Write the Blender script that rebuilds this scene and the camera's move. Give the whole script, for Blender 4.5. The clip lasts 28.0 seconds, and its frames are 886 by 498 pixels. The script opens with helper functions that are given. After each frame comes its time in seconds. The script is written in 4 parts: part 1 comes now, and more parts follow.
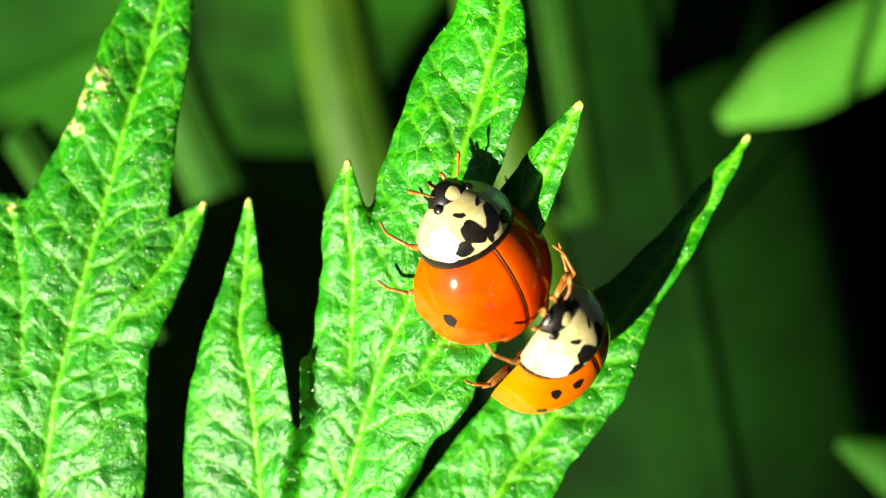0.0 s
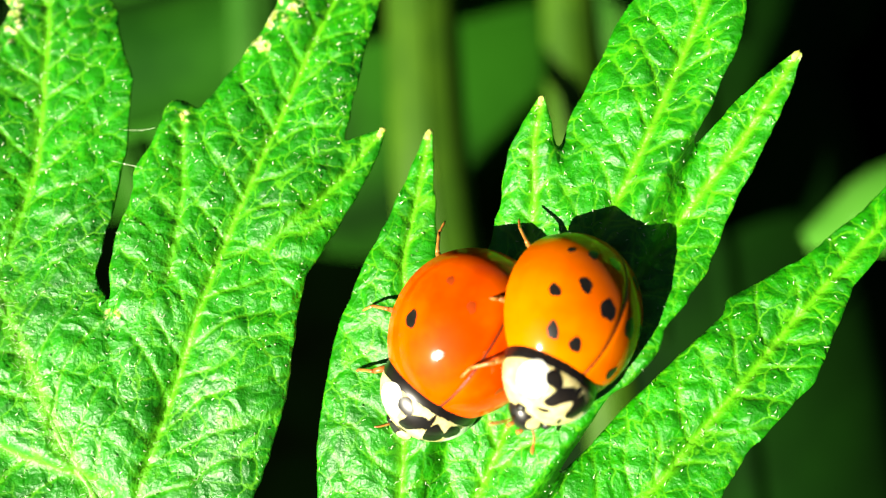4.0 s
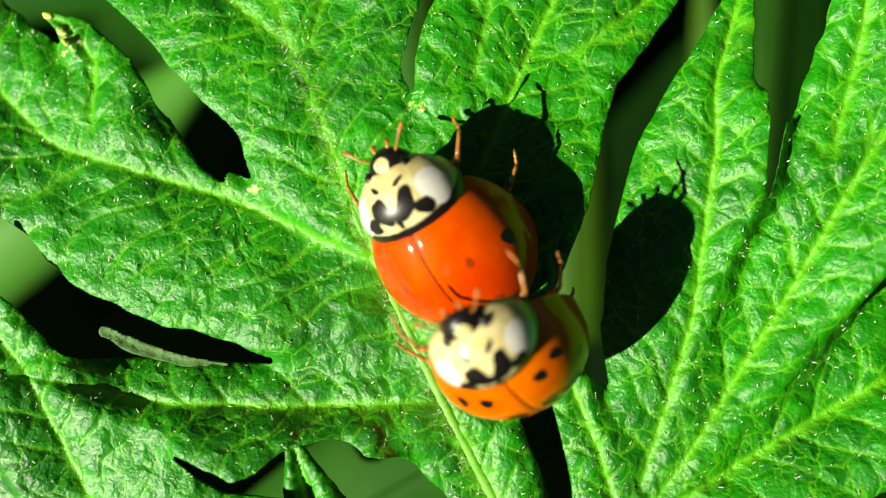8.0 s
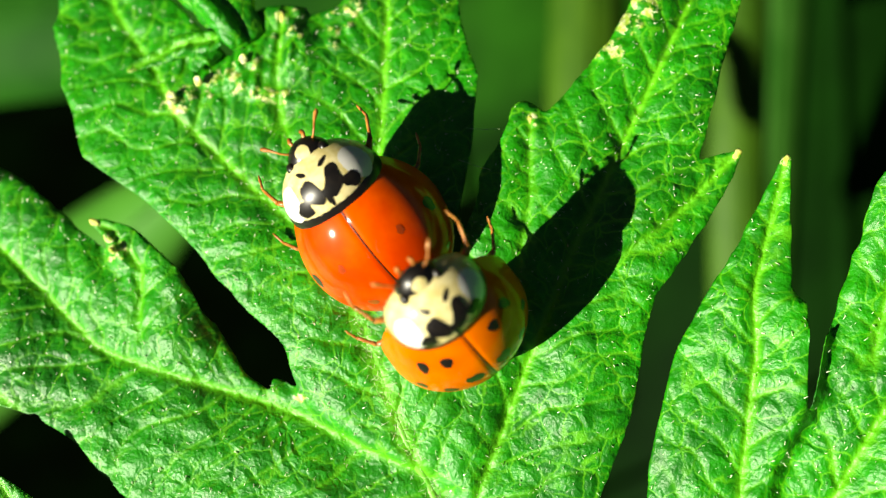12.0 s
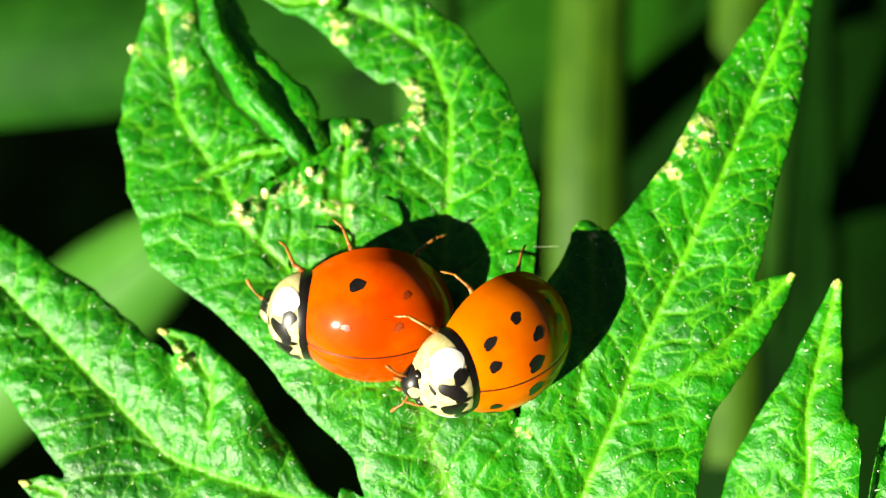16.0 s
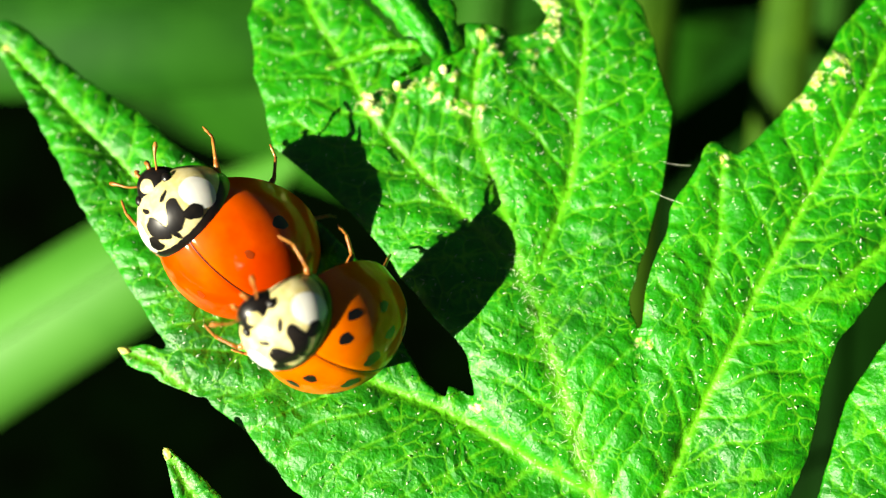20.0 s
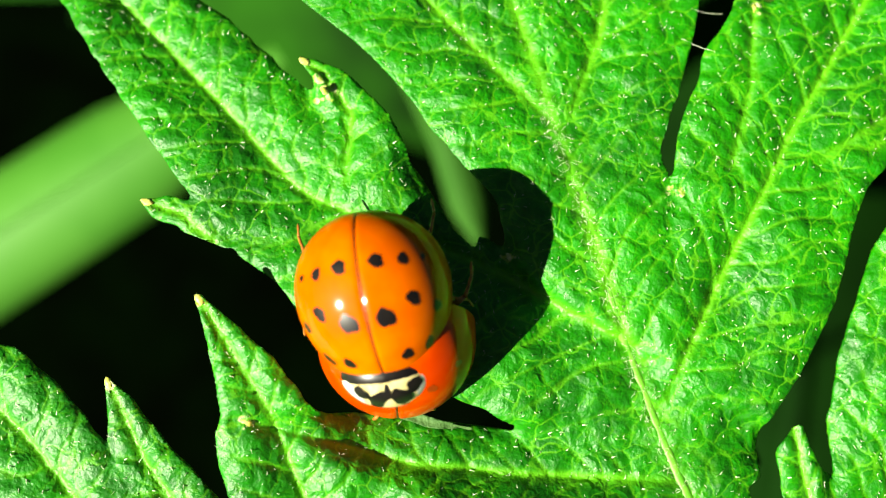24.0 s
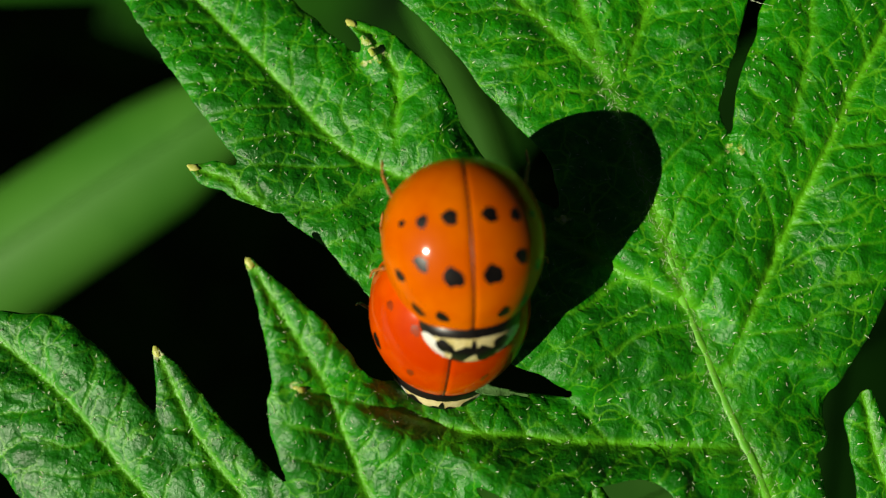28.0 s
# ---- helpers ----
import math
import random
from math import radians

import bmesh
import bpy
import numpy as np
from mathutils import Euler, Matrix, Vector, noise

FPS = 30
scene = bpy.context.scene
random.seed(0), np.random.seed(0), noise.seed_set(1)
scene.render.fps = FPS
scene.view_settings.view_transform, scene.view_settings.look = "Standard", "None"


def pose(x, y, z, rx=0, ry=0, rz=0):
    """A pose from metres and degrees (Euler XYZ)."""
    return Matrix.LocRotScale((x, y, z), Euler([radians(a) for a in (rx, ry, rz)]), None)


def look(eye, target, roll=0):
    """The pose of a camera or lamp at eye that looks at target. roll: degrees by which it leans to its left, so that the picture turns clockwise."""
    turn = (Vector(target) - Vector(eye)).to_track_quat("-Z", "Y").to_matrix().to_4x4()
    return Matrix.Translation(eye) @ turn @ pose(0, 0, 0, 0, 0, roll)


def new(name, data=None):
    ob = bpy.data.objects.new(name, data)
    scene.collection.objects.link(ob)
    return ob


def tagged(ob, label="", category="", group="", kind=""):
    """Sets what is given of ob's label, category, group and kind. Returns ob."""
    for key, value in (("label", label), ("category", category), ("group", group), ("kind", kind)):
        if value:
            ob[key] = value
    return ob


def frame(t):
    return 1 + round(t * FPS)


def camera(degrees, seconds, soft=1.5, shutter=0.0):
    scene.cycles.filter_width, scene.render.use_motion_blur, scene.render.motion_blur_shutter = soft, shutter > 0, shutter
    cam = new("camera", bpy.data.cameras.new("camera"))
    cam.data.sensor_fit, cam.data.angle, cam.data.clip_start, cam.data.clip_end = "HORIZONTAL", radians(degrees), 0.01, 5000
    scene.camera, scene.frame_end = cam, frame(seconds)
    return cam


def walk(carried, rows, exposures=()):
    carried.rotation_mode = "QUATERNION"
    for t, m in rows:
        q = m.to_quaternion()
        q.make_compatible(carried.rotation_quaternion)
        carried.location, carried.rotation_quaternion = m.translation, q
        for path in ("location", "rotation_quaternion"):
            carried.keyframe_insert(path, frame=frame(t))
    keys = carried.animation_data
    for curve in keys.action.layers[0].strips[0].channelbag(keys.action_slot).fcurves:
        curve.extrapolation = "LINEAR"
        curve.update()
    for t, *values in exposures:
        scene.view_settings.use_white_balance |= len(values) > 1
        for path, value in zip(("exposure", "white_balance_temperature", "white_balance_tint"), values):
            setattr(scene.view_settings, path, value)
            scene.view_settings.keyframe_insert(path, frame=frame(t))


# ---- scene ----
# Two mating ladybirds on a deeply cut leaf, seen close from above.
# All plan numbers are in millimetres: MM turns them into metres.
MM = 0.001


def eye(x, y, z, tilt, lean, turn):
    """A camera pose that looks down: tilt about x, lean about y, then turn about z."""
    m = Matrix.Rotation(radians(turn), 4, "Z") @ Matrix.Rotation(radians(tilt), 4, "X") @ Matrix.Rotation(radians(lean), 4, "Y")
    return Matrix.Translation((x * MM, y * MM, z * MM)) @ m


cam = camera(52.0, 28.0, soft=1.2)
cam.data.dof.use_dof = True
cam.data.dof.focus_distance = 28.8 * MM
cam.data.dof.aperture_fstop = 38.0
walk(cam, [
    (0, eye(6.73, 6.78, 31.94, -1.90, -0.06, -7.36)),
    (0.5, eye(6.63, 6.62, 31.44, 0.19, -0.62, -6.40)),
    (1, eye(6.02, 4.99, 31.29, 1.59, 0.71, -6.28)),
    (1.5, eye(4.87, 5.34, 30.93, 4.73, 2.15, -5.35)),
    (2, eye(5.13, 3.63, 30.63, 4.39, 3.25, -4.40)),
    (2.5, eye(4.00, 2.39, 30.56, 4.04, 3.49, -3.67)),
    (4.5, eye(0.35, -0.05, 29.61, 9.57, 0.29, -0.22)),
    (5, eye(0.00, 0.00, 29.41, 10.38, 0.44, 0.02)),
    (5.5, eye(-0.37, -0.97, 29.13, 9.99, 1.58, 0.46)),
    (6, eye(-2.62, -3.18, 29.17, 6.58, 2.03, 1.32)),
    (6.5, eye(-3.68, -5.16, 28.42, 3.94, 2.74, 2.71)),
    (7, eye(-5.55, -5.81, 28.74, 2.15, 2.71, 3.77)),
    (7.5, eye(-8.00, -3.29, 29.34, 2.82, 3.31, 4.77)),
    (8, eye(-7.33, -3.29, 29.41, 2.48, 2.88, 5.18)),
    (8.5, eye(-7.89, -2.00, 29.56, 3.37, 3.55, 4.67)),
    (9, eye(-7.70, -2.86, 29.57, 3.48, 3.47, 4.85)),
    (9.5, eye(-6.97, -0.77, 29.73, 2.68, 3.11, 4.51)),
    (10, eye(-6.31, 1.35, 29.64, 1.67, 3.88, 4.44)),
    (10.5, eye(-8.15, 1.33, 29.99, 2.61, 4.06, 4.74)),
    (11, eye(-8.88, 1.81, 30.13, 3.97, 2.92, 4.74)),
    (11.5, eye(-9.22, 2.38, 30.16, 3.87, 3.43, 4.64)),
    (13.5, eye(-6.87, 7.21, 30.69, 0.26, 3.77, 3.31)),
    (14, eye(-6.85, 8.98, 30.84, 1.46, 3.14, 3.42)),
    (14.5, eye(-7.97, 8.94, 30.90, 1.24, 3.66, 3.43)),
    (15, eye(-9.32, 8.93, 31.00, 2.14, 3.38, 3.88)),
    (15.5, eye(-10.04, 8.86, 31.28, 2.65, 3.25, 4.05)),
    (16, eye(-12.31, 6.93, 31.55, 2.54, 1.78, 4.91)),
    (16.5, eye(-13.32, 7.32, 31.49, 3.25, 0.94, 5.30)),
    (17, eye(-14.07, 5.32, 31.08, 3.48, -0.18, 5.49)),
    (17.5, eye(-13.74, 4.08, 30.92, 3.90, -0.07, 6.24)),
    (18, eye(-14.27, 2.66, 30.60, 5.62, 0.96, 7.90)),
    (18.5, eye(-15.01, 2.28, 30.54, 6.82, 0.44, 9.03)),
    (19, eye(-16.27, 1.70, 30.60, 5.91, 0.05, 9.32)),
    (19.5, eye(-15.65, 0.63, 30.78, 5.99, -0.28, 9.96)),
    (20, eye(-16.48, 0.80, 30.79, 6.52, 0.23, 10.44)),
    (20.5, eye(-17.47, 0.12, 30.81, 8.01, 1.12, 10.77)),
    (22.5, eye(-21.50, 2.14, 30.96, 3.31, -0.09, 11.27)),
    (23, eye(-20.91, 1.46, 30.69, 2.19, 0.03, 10.74)),
    (23.5, eye(-19.71, -2.33, 30.18, 1.99, -1.48, 10.04)),
    (24, eye(-18.04, -2.12, 30.13, 2.05, -1.78, 10.11)),
    (24.5, eye(-18.58, -2.55, 29.92, 0.95, -2.21, 10.27)),
    (25, eye(-18.69, -4.06, 29.76, 0.96, -2.17, 10.03)),
    (25.5, eye(-18.27, -4.31, 29.61, 0.68, -1.74, 10.26)),
    (26, eye(-19.48, -4.54, 29.48, 1.49, -1.59, 10.27)),
    (26.5, eye(-19.53, -4.11, 29.45, 1.53, -1.44, 10.20)),
    (27, eye(-20.03, -3.21, 29.46, 1.88, -0.71, 9.82)),
    (27.5, eye(-19.25, -3.84, 29.36, 2.60, -1.03, 9.56)),
    (28, eye(-18.89, -3.78, 29.28, 2.74, -0.66, 9.43)),
], exposures=[(0, 1.42, 7200, 2), (5, 1.53, 7200, 2), (6, 1.32, 7200, 2), (7, 0.96, 7200, 2), (8, 0.77, 7200, 2), (8.8, 0.37, 7200, 2), (10.2, 0.16, 7200, 2), (11, 1.02, 7200, 2), (14, 0.97, 7200, 2), (15, 1.07, 7200, 2), (16, 1.27, 7200, 2), (17, 1.27, 7200, 2), (18, 0.86, 7200, 2), (19, 0.96, 7200, 2), (20, 1.39, 7200, 2), (23, 1.34, 7200, 2), (25, 1.22, 7200, 2), (26, 1.16, 7200, 2), (27, 0.8, 7200, 2), (28, -0.28, 7200, 2)])

# ---- light ----
SUN_FROM = Vector((-0.65, -0.46, 0.66)).normalized()
world = bpy.data.worlds.new("sky")
scene.world = world
world.use_nodes = True
wn = world.node_tree
sky = wn.nodes.new("ShaderNodeTexSky")
sky.sky_type, sky.sun_disc = "NISHITA", False
sky.sun_elevation = math.asin(SUN_FROM.z)
sky.sun_rotation = math.atan2(SUN_FROM.x, SUN_FROM.y)
wn.links.new(sky.outputs[0], wn.nodes["Background"].inputs[0])
wn.nodes["Background"].inputs[1].default_value = 0.007
sun_data = bpy.data.lights.new("sun", "SUN")
sun_data.energy, sun_data.angle, sun_data.color = 5.0, radians(0.5), (1.0, 0.95, 0.86)
sun = new("sun", sun_data)
sun.matrix_world = look(SUN_FROM * 1.0, (0, 0, 0))


# ---- materials ----
class Nodes:
    """A short hand for building one node material."""

    def __init__(self, name):
        self.mat = bpy.data.materials.new(name)
        self.mat.use_nodes = True
        self.tree = self.mat.node_tree
        self.bsdf = self.tree.nodes["Principled BSDF"]

    def add(self, kind, **inputs):
        n = self.tree.nodes.new("ShaderNode" + kind)
        for key, value in inputs.items():
            self.put(n.inputs[key.replace("_", " ")], value)
        return n

    def put(self, socket, value):
        if isinstance(value, bpy.types.NodeSocket):
            self.tree.links.new(value, socket)
        else:
            socket.default_value = value

    def math(self, op, a, b=0.0):
        n = self.tree.nodes.new("ShaderNodeMath")
        n.operation = op
        self.put(n.inputs[0], a)
        self.put(n.inputs[1], b)
        return n.outputs[0]

    def mix(self, f, a, b):
        n = self.tree.nodes.new("ShaderNodeMix")
        n.data_type = "RGBA"
        self.put(n.inputs[0], f)
        self.put(n.inputs[6], a if not isinstance(a, tuple) else (*a, 1))
        self.put(n.inputs[7], b if not isinstance(b, tuple) else (*b, 1))
        return n.outputs[2]

    def ramp(self, f, lo, hi):
        n = self.tree.nodes.new("ShaderNodeMapRange")
        n.interpolation_type = "SMOOTHSTEP"
        self.put(n.inputs[0], f)
        n.inputs[1].default_value, n.inputs[2].default_value = lo, hi
        return n.outputs[0]

    def place(self):
        n = self.add("TexCoord")
        return n.outputs["Object"]

    def noise(self, vec, scale, detail=3.0, rough=0.55):
        n = self.add("TexNoise", Vector=vec, Scale=scale, Detail=detail, Roughness=rough)
        return n.outputs["Fac"]

    def bump(self, height, strength, distance):
        n = self.add("Bump", Strength=strength, Distance=distance, Height=height)
        self.put(self.bsdf.inputs["Normal"], n.outputs[0])

    def set(self, **inputs):
        for key, value in inputs.items():
            if isinstance(value, tuple) and len(value) == 3:
                value = (*value, 1)
            self.put(self.bsdf.inputs[key.replace("_", " ")], value)
        return self.mat


def leaf_material(name, deep, light, vein, rough=0.48):
    """A downy leaf: thin paler veins, a fine net of veinlets round raised cushions, glints of short hairs."""
    m = Nodes(name)
    p = m.place()
    att = m.add("Attribute")
    att.attribute_name = "vein"
    v = att.outputs["Fac"]
    warp = m.add("TexNoise", Vector=p, Scale=0.9 / MM, Detail=3.0)
    moved = m.add("VectorMath")
    moved.operation = "MULTIPLY_ADD"
    m.put(moved.inputs[0], warp.outputs["Color"])
    moved.inputs[1].default_value = (0.9 * MM, 0.9 * MM, 0.9 * MM)
    m.put(moved.inputs[2], p)
    net = m.add("TexVoronoi", Vector=moved.outputs[0], Scale=1.15 / MM)
    net.feature = "DISTANCE_TO_EDGE"
    small = m.add("TexVoronoi", Vector=moved.outputs[0], Scale=3.1 / MM)
    small.feature = "DISTANCE_TO_EDGE"
    lines = m.ramp(net.outputs["Distance"], 0.060, 0.0)
    thin = m.ramp(small.outputs["Distance"], 0.07, 0.0)
    big = m.noise(p, 0.22 / MM, 2.0)
    mid = m.noise(p, 1.4 / MM, 3.0)
    fine = m.noise(p, 5.0 / MM, 4.0, 0.6)
    body = m.mix(m.ramp(big, 0.3, 0.7), deep, light)
    body = m.mix(m.math("MULTIPLY", m.ramp(mid, 0.35, 0.7), 0.45), body, tuple(c * 1.45 for c in light))
    body = m.mix(m.math("MULTIPLY", m.ramp(fine, 0.45, 0.75), 0.35), body, tuple(c * 0.55 for c in deep))
    col = m.mix(m.math("MULTIPLY", m.math("MULTIPLY", lines, m.ramp(m.noise(p, 0.8 / MM, 2.0), 0.30, 0.62)), 0.58), body, vein)
    col = m.mix(m.math("MULTIPLY", m.math("MULTIPLY", thin, m.ramp(mid, 0.45, 0.65)), 0.30), col, vein)
    col = m.mix(m.math("MULTIPLY", v, 0.80), col, vein)
    sick = m.add("Attribute")
    sick.attribute_name = "pale"
    grain = m.noise(p, 3.2 / MM, 5.0, 0.65)
    blotch = m.math("MULTIPLY", m.math("POWER", sick.outputs["Fac"], 0.6), m.math("MULTIPLY", m.ramp(grain, 0.40, 0.62), 1.3))
    col = m.mix(m.ramp(blotch, 0.3, 0.7), col, m.mix(m.ramp(fine, 0.4, 0.65), (0.42, 0.62, 0.06), (0.85, 0.90, 0.48)))
    # cushions between the veinlets, wrinkles, and the fine down
    relief = m.math("ADD", m.math("MULTIPLY", m.ramp(net.outputs["Distance"], 0.0, 0.40), 0.8), m.math("MULTIPLY", m.ramp(small.outputs["Distance"], 0.0, 0.3), 0.12))
    h = m.math("ADD", relief, m.math("ADD", m.math("MULTIPLY", fine, 0.40), m.math("MULTIPLY", m.noise(p, 11.0 / MM, 2.0), 0.35)))
    m.bump(h, 0.8, 0.09 * MM)
    r = m.math("ADD", m.math("MULTIPLY", fine, 0.25), rough - 0.12)
    m.set(Base_Color=col, Roughness=r, Subsurface_Weight=0.0)
    m.put(m.bsdf.inputs["Specular IOR Level"], 0.66)
    # light through the blade
    tr = m.add("BsdfTranslucent", Color=m.mix(0.5, body, vein))
    mx = m.add("MixShader", Fac=0.20)
    out = m.tree.nodes["Material Output"]
    m.tree.links.new(m.bsdf.outputs[0], mx.inputs[1])
    m.tree.links.new(tr.outputs[0], mx.inputs[2])
    m.tree.links.new(mx.outputs[0], out.inputs[0])
    return m.mat


def plain(name, a, b, scale, rough=0.5, coat=0.0, bump=0.0, spec=0.5, gloss=0.05):
    m = Nodes(name)
    p = m.place()
    n = m.noise(p, scale / MM, 4.0)
    m.set(Base_Color=m.mix(m.ramp(n, 0.3, 0.7), a, b), Roughness=rough)
    m.put(m.bsdf.inputs["Coat Weight"], coat)
    m.put(m.bsdf.inputs["Coat Roughness"], gloss)
    m.put(m.bsdf.inputs["Specular IOR Level"], spec)
    if bump:
        m.bump(m.noise(p, scale * 4 / MM, 3.0), bump, 0.05 * MM)
    return m.mat


LEAF = leaf_material("leaf_upper", (0.003, 0.15, 0.0003), (0.011, 0.30, 0.0007), (0.17, 0.66, 0.015), 0.45)
LEAF_UNDER = leaf_material("leaf_underside", (0.025, 0.11, 0.012), (0.04, 0.15, 0.02), (0.10, 0.24, 0.05), 0.7)
TIP = plain("dry_tip", (0.50, 0.55, 0.06), (0.72, 0.75, 0.22), 6, 0.5)
GALL = plain("gall", (0.45, 0.58, 0.06), (0.86, 0.88, 0.48), 3, 0.4, 0.2)
RED = plain("elytra_red", (0.62, 0.042, 0.0004), (0.82, 0.100, 0.0006), 0.5, 0.5, 0.7, spec=0.04, gloss=0.10)
ORANGE = plain("elytra_orange", (0.68, 0.105, 0.0004), (0.82, 0.17, 0.0006), 0.5, 0.5, 0.7, spec=0.04, gloss=0.10)
BLACK = plain("black_shell", (0.005, 0.004, 0.004), (0.012, 0.009, 0.007), 4, 0.35, 0.22)
CREAM = plain("cream_shell", (0.62, 0.52, 0.20), (0.80, 0.71, 0.38), 3, 0.4, 0.4, spec=0.2)
WHITE = plain("white_shell", (0.84, 0.83, 0.76), (0.90, 0.89, 0.84), 3, 0.3, 0.6)
RUST = plain("faint_spot", (0.30, 0.035, 0.004), (0.42, 0.05, 0.004), 3, 0.28, 0.7)
AMBER = plain("amber_leg", (0.28, 0.075, 0.008), (0.58, 0.24, 0.05), 4, 0.35, 0.5)
SEAM = plain("seam_brown", (0.06, 0.010, 0.002), (0.10, 0.016, 0.002), 3, 0.4, 0.3)
STEM = plain("stem_green", (0.026, 0.080, 0.003), (0.042, 0.11, 0.004), 0.2, 0.6, spec=0.2)
RIB = plain("leaf_rib", (0.10, 0.44, 0.02), (0.18, 0.55, 0.04), 2, 0.5)
# Near-black, since the shade under the plants is put into this colour.
SHADED_SOIL = plain("shaded_soil", (0.0004, 0.0008, 0.0003), (0.0006, 0.0022, 0.0004), 0.05, 0.95, spec=0.0)
HAIR = plain("hair", (0.62, 0.80, 0.45), (0.85, 0.92, 0.70), 3, 0.2, 0.6)
# Dimmed blade greens: the shade behind the leaf is put into the colour.
PALE_SHADE = plain("blade_grey_shaded", (0.012, 0.07, 0.004), (0.03, 0.11, 0.012), 0.1, 0.7, spec=0.1)
SHADE_GREEN = plain("blade_dark_shaded", (0.007, 0.055, 0.003), (0.016, 0.095, 0.005), 0.1, 0.7, spec=0.1)
# Mottled dark greens: deep shade and blurred foliage are put into the colour.
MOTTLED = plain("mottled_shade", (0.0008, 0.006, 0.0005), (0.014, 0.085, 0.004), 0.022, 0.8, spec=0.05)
MOTTLED_DIM = plain("mottled_dim_shade", (0.0008, 0.006, 0.0005), (0.004, 0.030, 0.0015), 0.02, 0.8, spec=0.05)
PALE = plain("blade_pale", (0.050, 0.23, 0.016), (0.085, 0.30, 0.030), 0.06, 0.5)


# ---- mesh helpers ----
def thing(name, label, category, group="", kind="", at=None):
    ob = new(name)
    ob.empty_display_size = 0.002
    if at is not None:
        ob.matrix_basis = at
    return tagged(ob, label, category, group, kind)


def mesh_of(name, verts, faces, material, smooth=True):
    me = bpy.data.meshes.new(name)
    me.from_pydata([tuple(v) for v in verts], [], [tuple(f) for f in faces])
    me.materials.append(material)
    if smooth:
        me.polygons.foreach_set("use_smooth", [True] * len(me.polygons))
    me.update()
    return me


def part(name, data, material, parent, label=""):
    """One mesh object under a thing or a part; data is (vertices, faces) in metres."""
    ob = new(name, mesh_of(name, data[0], data[1], material))
    ob.parent = parent
    return tagged(ob, label)


def tube(points, radii, sides=8):
    """A round tapering tube along points (mm), closed at both ends."""
    pts = [Vector(p) for p in points]
    verts, faces = [], []
    side = Vector((0.31, 0.2, 0.93))
    for i, p in enumerate(pts):
        d = (pts[min(i + 1, len(pts) - 1)] - pts[max(i - 1, 0)]).normalized()
        u = d.cross(side).normalized()
        v = d.cross(u)
        for k in range(sides):
            a = 2 * math.pi * k / sides
            verts.append((p + (u * math.cos(a) + v * math.sin(a)) * radii[i]) * MM)
    for i in range(len(pts) - 1):
        for k in range(sides):
            a, b = i * sides + k, i * sides + (k + 1) % sides
            faces.append((a, b, b + sides, a + sides))
    faces.append(tuple(range(sides))[::-1])
    faces.append(tuple(range(len(verts) - sides, len(verts))))
    return verts, faces


def smooth_line(points, n):
    """n points on a smooth line through the control points."""
    p = np.array(points, float)
    s = np.r_[0, np.cumsum(np.linalg.norm(np.diff(p, axis=0), axis=1))]
    u = np.linspace(0, s[-1], n)
    q = np.stack([np.interp(u, s, p[:, k]) for k in range(p.shape[1])], 1)
    for _ in range(max(2, n // 16)):
        q[1:-1] = (q[:-2] + 2 * q[1:-1] + q[2:]) / 4
    return q


def waves(x, y, size, seed):
    """Smooth noise from a few turned sine waves."""
    r = np.random.RandomState(seed)
    total = 0
    for k in range(6):
        a, f, ph = r.uniform(0, 6.28), r.uniform(0.6, 1.6) / size, r.uniform(0, 6.28)
        total = total + np.sin((x * math.cos(a) + y * math.sin(a)) * f * 6.28 + ph)
    return total / 6


# ---- the leaf ----
def lobe(rib, left, right, lift=0.0, fold=0.26, veins=1.35, tilt=0.0, rise=0.0):
    """A lobe by its rib from base to tip and its half widths at even steps on either side."""
    return dict(rib=rib, left=left, right=right, lift=lift, fold=fold, veins=veins, tilt=tilt, rise=rise)


def ground_swell(x, y):
    """The gentle swell of the whole leaf."""
    a, b = x / 20, y / 15
    return np.clip(0.5 - 0.43 * a - 0.08 * b - 0.61 * a * a + 1.31 * a * b - 1.42 * b * b, -2.6, 2.6)


